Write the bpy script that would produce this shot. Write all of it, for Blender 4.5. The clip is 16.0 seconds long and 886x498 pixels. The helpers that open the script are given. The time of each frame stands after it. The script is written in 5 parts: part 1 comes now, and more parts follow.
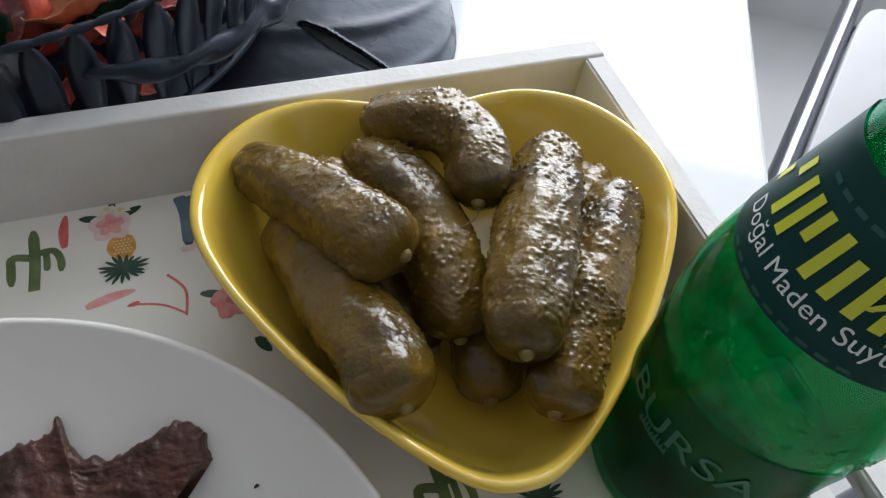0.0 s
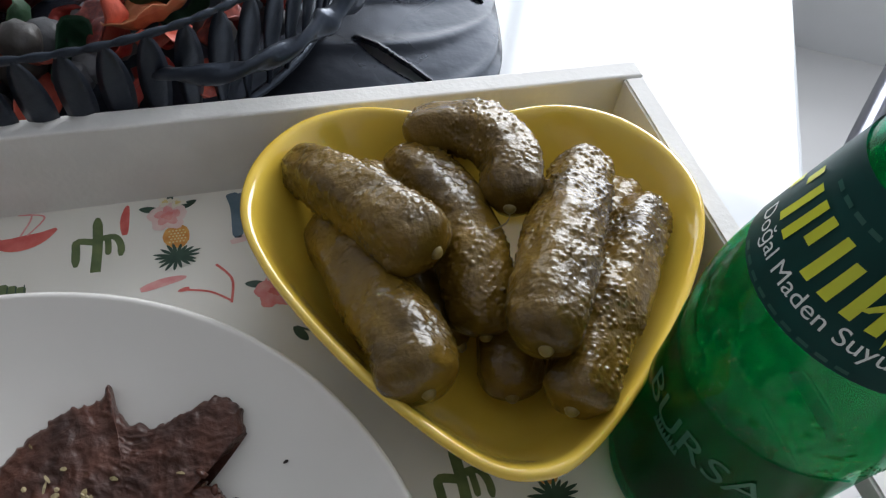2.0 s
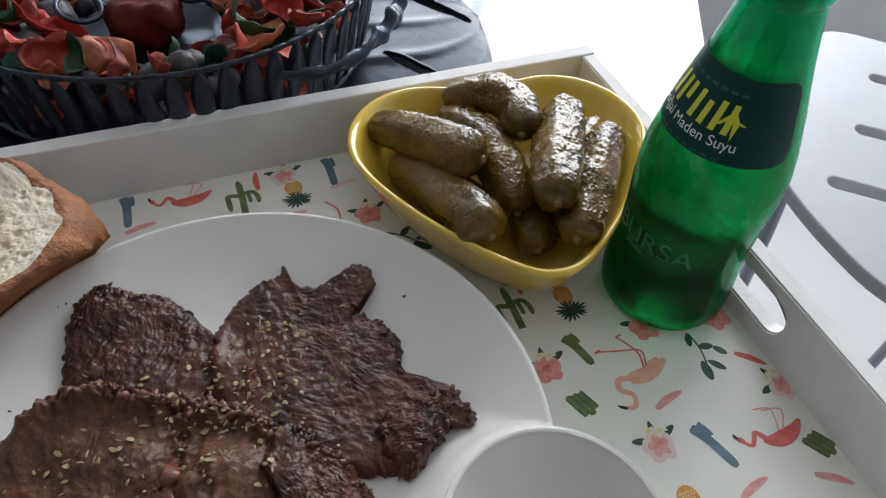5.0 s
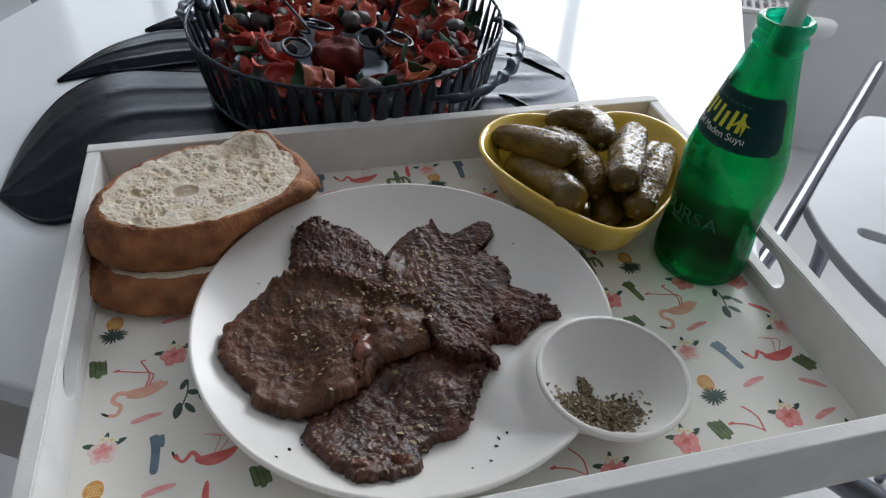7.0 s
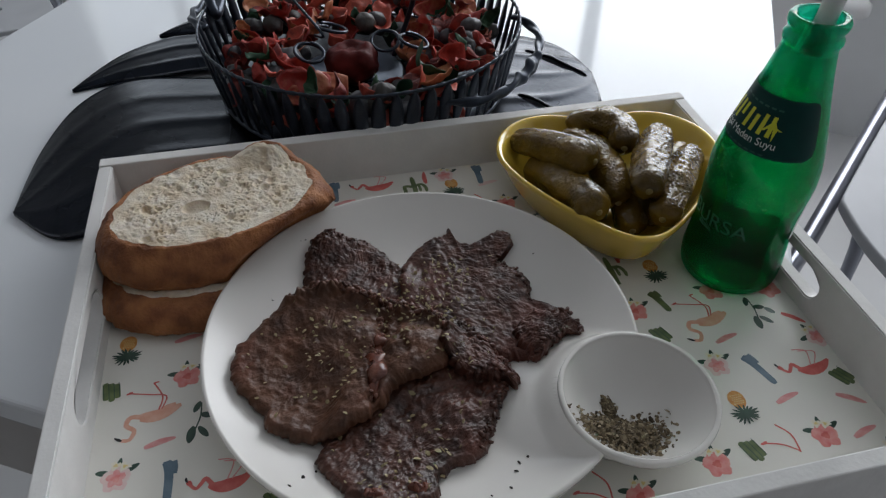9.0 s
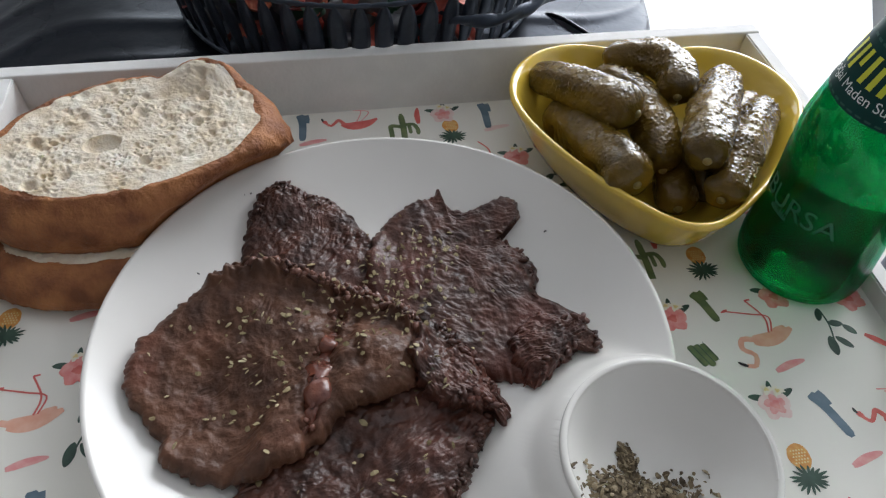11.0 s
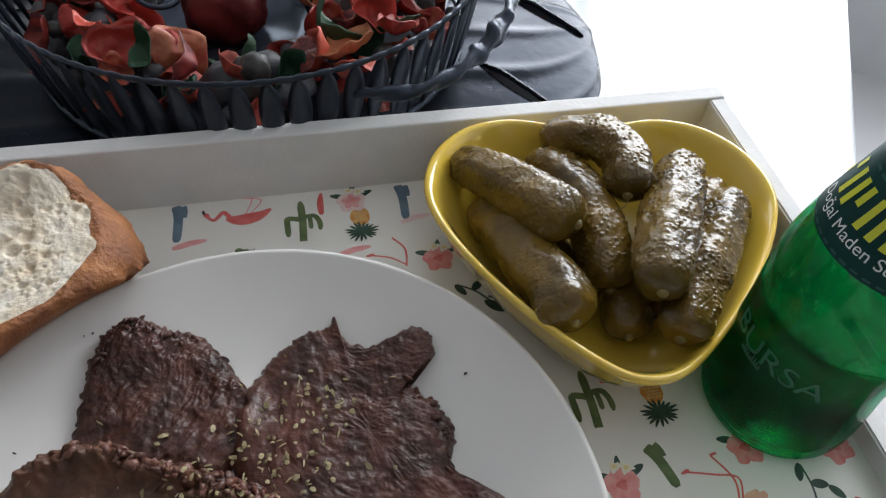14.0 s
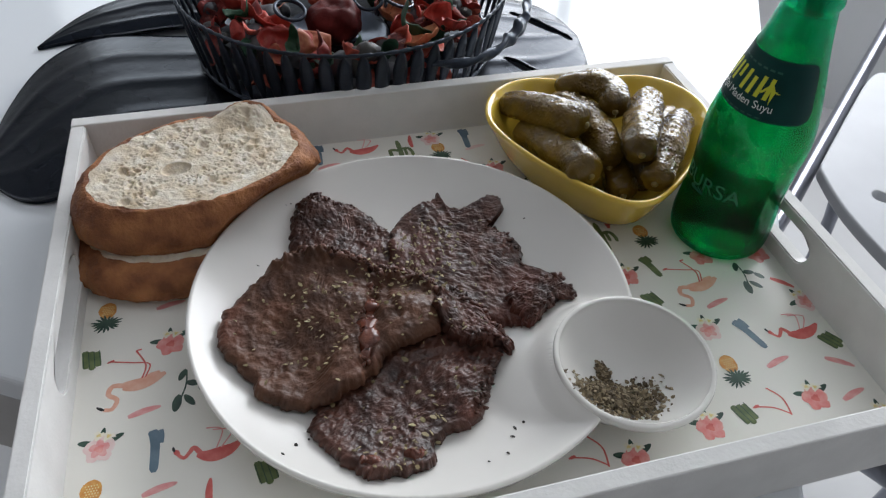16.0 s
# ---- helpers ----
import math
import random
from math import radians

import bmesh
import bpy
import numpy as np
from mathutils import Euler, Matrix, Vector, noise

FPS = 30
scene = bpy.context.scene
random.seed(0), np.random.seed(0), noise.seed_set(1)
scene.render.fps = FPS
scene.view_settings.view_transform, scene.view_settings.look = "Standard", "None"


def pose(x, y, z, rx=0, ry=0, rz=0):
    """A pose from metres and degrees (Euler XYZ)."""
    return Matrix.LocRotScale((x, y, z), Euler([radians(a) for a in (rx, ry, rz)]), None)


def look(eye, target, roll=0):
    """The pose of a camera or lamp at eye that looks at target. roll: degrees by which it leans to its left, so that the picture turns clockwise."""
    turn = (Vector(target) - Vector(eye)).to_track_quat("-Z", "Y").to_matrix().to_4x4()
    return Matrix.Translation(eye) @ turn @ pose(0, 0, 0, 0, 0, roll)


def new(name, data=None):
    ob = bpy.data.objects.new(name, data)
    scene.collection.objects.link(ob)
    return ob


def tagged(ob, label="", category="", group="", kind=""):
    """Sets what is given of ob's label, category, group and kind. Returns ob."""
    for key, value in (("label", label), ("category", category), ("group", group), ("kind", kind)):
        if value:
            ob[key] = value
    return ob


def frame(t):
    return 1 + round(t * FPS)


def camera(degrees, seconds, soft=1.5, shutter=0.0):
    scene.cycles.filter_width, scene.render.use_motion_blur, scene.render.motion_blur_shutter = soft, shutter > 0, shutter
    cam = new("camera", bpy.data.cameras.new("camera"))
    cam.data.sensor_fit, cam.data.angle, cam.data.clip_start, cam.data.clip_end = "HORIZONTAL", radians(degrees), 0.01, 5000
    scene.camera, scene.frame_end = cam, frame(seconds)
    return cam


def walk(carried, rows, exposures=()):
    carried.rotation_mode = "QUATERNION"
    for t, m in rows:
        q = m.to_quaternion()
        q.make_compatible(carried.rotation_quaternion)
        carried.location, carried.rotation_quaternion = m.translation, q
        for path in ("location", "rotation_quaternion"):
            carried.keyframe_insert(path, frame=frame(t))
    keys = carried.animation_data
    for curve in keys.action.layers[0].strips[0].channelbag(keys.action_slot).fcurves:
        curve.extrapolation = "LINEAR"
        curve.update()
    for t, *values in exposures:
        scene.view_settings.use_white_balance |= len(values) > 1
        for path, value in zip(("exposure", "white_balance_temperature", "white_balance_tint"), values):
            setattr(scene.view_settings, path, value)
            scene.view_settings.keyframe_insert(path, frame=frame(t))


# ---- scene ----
cam = camera(63.9, 16.0, soft=1.25)
PATH = [
    (0, (0.062, -0.048, 0.22), (0.612, 1.017, -1.381), 10.4),
    (0.5, (0.063, -0.058, 0.219), (0.584, 1.05, -1.362), 10.3),
    (1, (0.057, -0.062, 0.22), (0.506, 1.079, -1.36), 8.7),
    (1.5, (0.06, -0.064, 0.225), (0.493, 1.105, -1.338), 8.0),
    (2, (0.062, -0.061, 0.225), (0.502, 1.093, -1.348), 8.2),
    (2.5, (0.06, -0.063, 0.224), (0.53, 1.085, -1.345), 8.9),
    (3, (0.059, -0.065, 0.227), (0.54, 1.093, -1.33), 8.6),
    (3.5, (0.06, -0.072, 0.233), (0.543, 1.098, -1.316), 8.9),
    (4, (0.046, -0.086, 0.247), (0.613, 1.067, -1.285), 8.6),
    (4.2, (0.032, -0.102, 0.253), (0.603, 1.046, -1.282), 7.0),
    (6.3, (-0.055, -0.267, 0.317), (0.432, 1.122, -1.037), 2.1),
    (6.5, (-0.064, -0.281, 0.32), (0.389, 1.127, -1.025), 2.3),
    (7, (-0.087, -0.308, 0.33), (0.325, 1.131, -0.996), 3.4),
    (7.5, (-0.085, -0.313, 0.339), (0.281, 1.144, -0.981), 1.6),
    (8, (-0.082, -0.308, 0.343), (0.257, 1.152, -0.981), 0.7),
    (8.5, (-0.081, -0.297, 0.341), (0.25, 1.158, -0.991), 0.5),
    (9, (-0.077, -0.29, 0.332), (0.259, 1.145, -1.02), 0.6),
    (9.2, (-0.074, -0.288, 0.329), (0.263, 1.139, -1.03), 0.4),
    (11.3, (-0.038, -0.195, 0.278), (0.203, 1.065, -1.256), 3.2),
    (11.5, (-0.041, -0.201, 0.278), (0.192, 1.056, -1.259), 3.0),
    (12, (-0.046, -0.213, 0.287), (0.177, 1.05, -1.247), 2.1),
    (12.5, (-0.026, -0.184, 0.298), (0.243, 1.117, -1.197), 2.2),
    (13, (0.002, -0.134, 0.288), (0.348, 1.153, -1.202), 3.7),
    (13.5, (0.018, -0.11, 0.269), (0.351, 1.137, -1.258), 4.1),
    (14, (0.006, -0.112, 0.27), (0.334, 1.116, -1.275), 4.9),
    (14.5, (-0.025, -0.173, 0.297), (0.275, 1.148, -1.174), 2.3),
    (15, (-0.051, -0.23, 0.309), (0.326, 1.076, -1.158), 3.1),
    (15.5, (-0.074, -0.267, 0.322), (0.328, 1.075, -1.105), 3.3),
    (16, (-0.088, -0.283, 0.323), (0.319, 1.075, -1.087), 3.1),
]
EXPOSURES = [(0.0, 0.12), (4.2, 0.12), (6.3, -0.14), (7.0, -0.28), (7.6, -0.58), (9.2, -0.68), (11.3, 0.20), (12.5, 0.20), (14.5, 0.12), (15.3, 0.02), (16.0, -0.03)]
walk(cam, [(t, look(eye, target, roll)) for t, eye, target, roll in PATH], EXPOSURES)

# ---- room axes: the table and the window wall stand turned to the tray ----
YAW = radians(-30)
AU = Vector((math.cos(YAW), math.sin(YAW), 0))
AV = Vector((-math.sin(YAW), math.cos(YAW), 0))
FLOOR_Z = -0.75
TRAY_Z = 0.010


def uv(u, v, z=0.0):
    return AU * u + AV * v + Vector((0, 0, z))


ROOM = Matrix.Rotation(YAW, 4, "Z")

# ---- world and light ----
world = bpy.data.worlds.new("daylight")
scene.world = world
world.use_nodes = True
wn = world.node_tree.nodes
sky = wn.new("ShaderNodeTexSky")
sky.sky_type = "NISHITA"
sky.sun_disc = False
sky.sun_elevation = radians(48)
sky.sun_rotation = radians(120)
wn["Background"].inputs["Strength"].default_value = 0.10
world.node_tree.links.new(sky.outputs[0], wn["Background"].inputs["Color"])

WIN_U0, WIN_U1, WIN_Z0, WIN_Z1, WIN_V = -0.40, 0.98, 0.12, 1.30, 1.62
lamp_data = bpy.data.lights.new("window_light", "AREA")
lamp_data.shape = "RECTANGLE"
lamp_data.size, lamp_data.size_y = WIN_U1 - WIN_U0 - 0.06, WIN_Z1 - WIN_Z0 - 0.06
lamp_data.energy = 50
lamp_data.color = (0.925, 0.955, 1.0)
lamp = new("window_light", lamp_data)
lamp_mid = uv((WIN_U0 + WIN_U1) / 2, WIN_V + 0.02, (WIN_Z0 + WIN_Z1) / 2)
lamp.matrix_world = look(lamp_mid, lamp_mid - AV)


W2_U0, W2_U1 = -1.85, -0.95
side_data = bpy.data.lights.new("side_window_light", "AREA")
side_data.shape = "RECTANGLE"
side_data.size, side_data.size_y = W2_U1 - W2_U0 - 0.06, WIN_Z1 - WIN_Z0 - 0.06
side_data.energy = 7.5
side_data.color = (0.90, 0.955, 1.0)
side = new("side_window_light", side_data)
side_mid = uv((W2_U0 + W2_U1) / 2, WIN_V + 0.02, (WIN_Z0 + WIN_Z1) / 2)
side.matrix_world = look(side_mid, side_mid - AV)


# ---- materials ----
def material(name, base=(0.5, 0.5, 0.5), rough=0.5, second=None, scale=60.0, detail=4.0, bump=0.0, bump_scale=300.0,
             metallic=0.0, low=0.35, high=0.7, coat=0.0, coords="Object", subsurface=0.0, rough_var=0.0, specular=0.5, sheen_tint=(1, 1, 1)):
    m = bpy.data.materials.new(name)
    m.use_nodes = True
    n, l = m.node_tree.nodes, m.node_tree.links
    p = n["Principled BSDF"]
    p.inputs["Base Color"].default_value = (*base, 1)
    p.inputs["Roughness"].default_value = rough
    p.inputs["Metallic"].default_value = metallic
    p.inputs["Coat Weight"].default_value = coat
    p.inputs["Coat Roughness"].default_value = 0.08
    p.inputs["Specular IOR Level"].default_value = specular
    p.inputs["Specular Tint"].default_value = (*sheen_tint, 1)
    if subsurface:
        p.inputs["Subsurface Weight"].default_value = subsurface
        p.inputs["Subsurface Radius"].default_value = (0.004, 0.003, 0.0015)
        p.inputs["Subsurface Scale"].default_value = 1.0
    tc = n.new("ShaderNodeTexCoord")
    if second:
        no = n.new("ShaderNodeTexNoise")
        no.inputs["Scale"].default_value, no.inputs["Detail"].default_value = scale, detail
        l.new(tc.outputs[coords], no.inputs["Vector"])
        ra = n.new("ShaderNodeValToRGB")
        ra.color_ramp.elements[0].position, ra.color_ramp.elements[1].position = low, high
        ra.color_ramp.elements[0].color, ra.color_ramp.elements[1].color = (*base, 1), (*second, 1)
        l.new(no.outputs["Fac"], ra.inputs["Fac"])
        l.new(ra.outputs["Color"], p.inputs["Base Color"])
    if rough_var:
        nr = n.new("ShaderNodeTexNoise")
        nr.inputs["Scale"].default_value, nr.inputs["Detail"].default_value = scale * 0.6, 3
        l.new(tc.outputs[coords], nr.inputs["Vector"])
        mr = n.new("ShaderNodeMapRange")
        mr.inputs["To Min"].default_value, mr.inputs["To Max"].default_value = max(0.02, rough - rough_var), rough + rough_var
        l.new(nr.outputs["Fac"], mr.inputs["Value"])
        l.new(mr.outputs["Result"], p.inputs["Roughness"])
    if bump:
        nb = n.new("ShaderNodeTexNoise")
        nb.inputs["Scale"].default_value, nb.inputs["Detail"].default_value = bump_scale, 5
        l.new(tc.outputs[coords], nb.inputs["Vector"])
        bu = n.new("ShaderNodeBump")
        bu.inputs["Strength"].default_value, bu.inputs["Distance"].default_value = bump, 0.001
        l.new(nb.outputs["Fac"], bu.inputs["Height"])
        l.new(bu.outputs["Normal"], p.inputs["Normal"])
    return m


def tinted_glass(name, tint, clear=0.5, rough=0.03, through_tint=None):
    m = bpy.data.materials.new(name)
    m.use_nodes = True
    n, l = m.node_tree.nodes, m.node_tree.links
    p = n["Principled BSDF"]
    p.inputs["Base Color"].default_value = (*tint, 1)
    p.inputs["Roughness"].default_value = rough
    p.inputs["Transmission Weight"].default_value = 1.0
    p.inputs["IOR"].default_value = 1.45
    tr = n.new("ShaderNodeBsdfTransparent")
    tr.inputs["Color"].default_value = (*(through_tint or tint), 1)
    mix = n.new("ShaderNodeMixShader")
    mix.inputs["Fac"].default_value = clear
    l.new(p.outputs["BSDF"], mix.inputs[1])
    l.new(tr.outputs["BSDF"], mix.inputs[2])
    l.new(mix.outputs["Shader"], n["Material Output"].inputs["Surface"])
    return m


def varied(name, colours, rough=0.6, by="object", bump=0.0, bump_scale=400.0, specular=0.5):
    """One material whose colour differs from piece to piece."""
    m = bpy.data.materials.new(name)
    m.use_nodes = True
    n, l = m.node_tree.nodes, m.node_tree.links
    p = n["Principled BSDF"]
    p.inputs["Roughness"].default_value = rough
    p.inputs["Specular IOR Level"].default_value = specular
    ra = n.new("ShaderNodeValToRGB")
    ra.color_ramp.interpolation = "LINEAR"
    while len(ra.color_ramp.elements) < len(colours):
        ra.color_ramp.elements.new(0.5)
    for i, c in enumerate(colours):
        ra.color_ramp.elements[i].position = i / (len(colours) - 1)
        ra.color_ramp.elements[i].color = (*c, 1)
    if by == "object":
        o = n.new("ShaderNodeObjectInfo")
        source = o.outputs["Random"]
    else:
        o = n.new("ShaderNodeNewGeometry")
        source = o.outputs["Random Per Island"]
    tc = n.new("ShaderNodeTexCoord")
    no = n.new("ShaderNodeTexNoise")
    no.inputs["Scale"].default_value, no.inputs["Detail"].default_value = 150, 4
    l.new(tc.outputs["Object"], no.inputs["Vector"])
    ad = n.new("ShaderNodeMath")
    ad.operation = "MULTIPLY_ADD"
    ad.inputs[1].default_value, ad.inputs[2].default_value = 0.35, -0.17
    l.new(no.outputs["Fac"], ad.inputs[0])
    su = n.new("ShaderNodeMath")
    su.operation = "ADD"
    l.new(ad.outputs[0], su.inputs[0])
    l.new(source, su.inputs[1])
    l.new(su.outputs[0], ra.inputs["Fac"])
    l.new(ra.outputs["Color"], p.inputs["Base Color"])
    if bump:
        nb = n.new("ShaderNodeTexNoise")
        nb.inputs["Scale"].default_value, nb.inputs["Detail"].default_value = bump_scale, 5
        l.new(tc.outputs["Object"], nb.inputs["Vector"])
        bu = n.new("ShaderNodeBump")
        bu.inputs["Strength"].default_value, bu.inputs["Distance"].default_value = bump, 0.001
        l.new(nb.outputs["Fac"], bu.inputs["Height"])
        l.new(bu.outputs["Normal"], p.inputs["Normal"])
    return m


M_TABLE = material("white_lacquer", (0.74, 0.77, 0.80), 0.09, (0.78, 0.80, 0.82), 3, bump=0.015, bump_scale=40, rough_var=0.04, specular=0.24)
M_APRON = material("grey_board", (0.42, 0.40, 0.39), 0.5, (0.50, 0.48, 0.46), 12, bump=0.1)
M_FLOOR = material("pale_floor_tile", (0.66, 0.66, 0.66), 0.22, (0.73, 0.73, 0.73), 2.5, rough_var=0.08)
# unseen wall behind the camera: dark brown only to weaken bounce on near faces
M_WALL_BACK = material("fill_cutting_wall", (0.22, 0.19, 0.165), 0.8, (0.27, 0.235, 0.20), 6, bump=0.2, bump_scale=150)
M_WALL = material("white_plaster", (0.76, 0.77, 0.78), 0.8, (0.80, 0.81, 0.82), 6, bump=0.2, bump_scale=150)
# unseen ceiling, greyer than the walls so that less light bounces down
M_CEIL = material("fill_cutting_ceiling", (0.68, 0.68, 0.69), 0.85, (0.72, 0.72, 0.73), 6, bump=0.2, bump_scale=150)
M_PAINT = material("white_painted_wood", (0.74, 0.73, 0.71), 0.65, (0.81, 0.80, 0.78), 45, bump=0.18, bump_scale=420, rough_var=0.12, specular=0.18)
M_PRINT = material("printed_board", (0.81, 0.79, 0.72), 0.22, (0.85, 0.83, 0.77), 8, bump=0.03, bump_scale=500, rough_var=0.06)
M_PORCELAIN = material("white_porcelain", (0.73, 0.708, 0.668), 0.19, (0.77, 0.748, 0.708), 14, specular=0.42)
M_YELLOW = material("yellow_glaze", (0.74, 0.50, 0.060), 0.14, (0.79, 0.56, 0.085), 35, coat=0.6, bump=0.02, bump_scale=120)
# bluish bases and specular tints of these blacks stand in for reflected sky
M_BLACK = material("black_metal", (0.010, 0.012, 0.017), 0.33, (0.021, 0.025, 0.034), 60, bump=0.3, bump_scale=260, rough_var=0.12, specular=0.55, sheen_tint=(0.62, 0.76, 1.0))
M_LEAF = material("black_glazed_leaf", (0.0045, 0.005, 0.007), 0.27, (0.008, 0.009, 0.012), 25, bump=0.3, bump_scale=90, rough_var=0.10, specular=0.18, sheen_tint=(0.50, 0.68, 1.0))
# black saucer: base raised and blued to carry its bright reflection
M_SAUCER = material("black_enamel_sky_sheen", (0.030, 0.036, 0.050), 0.16, (0.045, 0.054, 0.072), 30, rough_var=0.05, specular=0.6, sheen_tint=(0.6, 0.75, 1.0))
M_CHROME = material("chrome", (0.25, 0.26, 0.30), 0.30, metallic=1.0)
M_RAD = material("white_enamel", (0.78, 0.78, 0.78), 0.3, (0.82, 0.82, 0.82), 5)
M_PLASTIC = material("white_plastic", (0.44, 0.45, 0.47), 0.45, (0.49, 0.50, 0.52), 10, bump=0.05, specular=0.3)
M_STRAW = material("white_straw_plastic", (0.82, 0.82, 0.80), 0.4, (0.86, 0.86, 0.84), 30, subsurface=0.1)
M_GLASS = tinted_glass("green_glass", (0.010, 0.52, 0.33), 0.5, 0.008, (0.022, 0.64, 0.42))
M_DROP = tinted_glass("water_drop", (0.75, 0.95, 0.85), 0.25, 0.02, (0.85, 1.0, 0.92))
M_LIQUID = tinted_glass("green_water", (0.50, 0.88, 0.66), 0.55, 0.02, (0.56, 0.90, 0.70))
M_LABEL = material("dark_green_label", (0.002, 0.036, 0.033), 0.45, (0.003, 0.046, 0.041), 60, bump=0.03, specular=0.2)
M_LABEL_LOW = tinted_glass("sheer_green_label", (0.03, 0.20, 0.14), 0.6, 0.2, (0.07, 0.30, 0.20))
M_INK_YELLOW = material("yellow_ink", (0.62, 0.66, 0.04), 0.4)
M_INK_WHITE = material("white_ink", (0.75, 0.8, 0.78), 0.4)
M_INK_DIM = material("dim_green_ink", (0.008, 0.10, 0.065), 0.4)
M_INK_PALE = material("pale_green_ink", (0.008, 0.085, 0.062), 0.4)
M_CRUST = material("bread_crust", (0.17, 0.052, 0.015), 0.62, (0.43, 0.170, 0.057), 62, detail=12, bump=1.0, bump_scale=520, low=0.36, high=0.66)
M_CRUMB = material("bread_crumb", (0.66, 0.54, 0.39), 0.9, (0.84, 0.78, 0.67), 70, detail=6, bump=0.45, bump_scale=800, subsurface=0.15)
M_HERB = varied("dried_herb", [(0.055, 0.038, 0.020), (0.13, 0.092, 0.050), (0.26, 0.20, 0.115), (0.075, 0.050, 0.027), (0.38, 0.31, 0.20)], 0.8, "island")
M_FLAKE = varied("pale_dried_herb", [(0.16, 0.12, 0.055), (0.28, 0.22, 0.11), (0.42, 0.35, 0.20), (0.20, 0.16, 0.075), (0.47, 0.40, 0.25)], 0.8, "island")
M_SPECK = material("dark_pepper", (0.02, 0.015, 0.012), 0.8)


def meat_material(name, dark, light, patch, rough=0.34, specular=0.42):
    m = material(name, dark, rough, light, 75, detail=9, bump=0.5, bump_scale=620, low=0.30, high=0.72, rough_var=0.15, specular=specular)
    n, l = m.node_tree.nodes, m.node_tree.links
    p = n["Principled BSDF"]
    ramp = [x for x in n if x.type == "VALTORGB"][0]
    tc = [x for x in n if x.type == "TEX_COORD"][0]
    big = n.new("ShaderNodeTexNoise")
    big.inputs["Scale"].default_value, big.inputs["Detail"].default_value = 26, 4
    l.new(tc.outputs["Object"], big.inputs["Vector"])
    br = n.new("ShaderNodeValToRGB")
    br.color_ramp.elements[0].position, br.color_ramp.elements[1].position = 0.55, 0.78
    l.new(big.outputs["Fac"], br.inputs["Fac"])
    mx = n.new("ShaderNodeMix")
    mx.data_type = "RGBA"
    l.new(br.outputs["Color"], mx.inputs["Factor"])
    l.new(ramp.outputs["Color"], mx.inputs["A"])
    mx.inputs["B"].default_value = (*patch, 1)
    l.new(mx.outputs["Result"], p.inputs["Base Color"])
    return m


M_MEAT = meat_material("fried_beef", (0.022, 0.0074, 0.0046), (0.104, 0.037, 0.0225), (0.130, 0.038, 0.0250))
M_MEAT_TOP = meat_material("browned_beef", (0.050, 0.0215, 0.0125), (0.150, 0.066, 0.037), (0.170, 0.060, 0.038), 0.44, 0.30)
M_FRAY = meat_material("frayed_beef", (0.075, 0.026, 0.018), (0.200, 0.088, 0.060), (0.230, 0.092, 0.066))


def pickle_material():
    m = material("pickle_skin", (0.050, 0.029, 0.0040), 0.24, (0.225, 0.132, 0.017), 42, detail=6, bump=0.55, bump_scale=620,
                 low=0.32, high=0.75, coat=0.45, rough_var=0.08, specular=0.25, subsurface=0.08)
    return m


M_PICKLE = pickle_material()
M_STALK = material("pickle_stalk", (0.16, 0.12, 0.03), 0.35, (0.24, 0.17, 0.05), 200)
M_FAT = material("browned_fat", (0.095, 0.026, 0.016), 0.25, (0.22, 0.074, 0.044), 120, bump=0.5, bump_scale=350, coat=0.12)
M_POT = varied("dried_petals", [(0.11, 0.011, 0.012), (0.46, 0.042, 0.028), (0.58, 0.115, 0.072), (0.10, 0.011, 0.011), (0.52, 0.058, 0.038), (0.30, 0.022, 0.017), (0.55, 0.22, 0.10)],
               0.5, "object", 0.5, 260)
M_POD = varied("dried_pods", [(0.03, 0.03, 0.034), (0.075, 0.078, 0.09), (0.04, 0.034, 0.028), (0.10, 0.10, 0.11)], 0.5, "object", 0.5, 200)
M_GREEN_POT = varied("dyed_green_leaves", [(0.006, 0.03, 0.015), (0.012, 0.07, 0.03), (0.02, 0.05, 0.02)], 0.6, "object", 0.4)
M_REDPOD = material("dark_red_wax", (0.05, 0.006, 0.006), 0.5, (0.12, 0.014, 0.012), 60, bump=0.8, bump_scale=120, specular=0.08)
INK = {
    "red": material("ink_red", (0.62, 0.10, 0.09), 0.3, (0.74, 0.20, 0.17), 110),
    "salmon": material("ink_salmon", (0.74, 0.36, 0.25), 0.3, (0.80, 0.50, 0.38), 110),
    "pink": material("ink_pink", (0.74, 0.27, 0.27), 0.3, (0.80, 0.48, 0.44), 120),
    "rose": material("ink_rose", (0.74, 0.20, 0.19), 0.3, (0.80, 0.40, 0.36), 130),
    "blush": material("ink_blush", (0.78, 0.55, 0.52), 0.3, (0.80, 0.68, 0.64), 130),
    "green": material("ink_green", (0.085, 0.13, 0.05), 0.3, (0.17, 0.22, 0.09), 120),
    "dark": material("ink_dark_green", (0.018, 0.05, 0.035), 0.3, (0.05, 0.10, 0.07), 120),
    "orange": material("ink_orange", (0.62, 0.25, 0.05), 0.3, (0.74, 0.42, 0.12), 260),
    "blue": material("ink_blue", (0.09, 0.15, 0.20), 0.3, (0.16, 0.23, 0.29), 90),
    "black": material("ink_black", (0.02, 0.02, 0.02), 0.3),
    "cream": material("ink_cream", (0.80, 0.74, 0.58), 0.3, (0.82, 0.79, 0.70), 200),
    "yellow": material("ink_yellow", (0.75, 0.6, 0.22), 0.3, (0.8, 0.72, 0.5), 200),
}


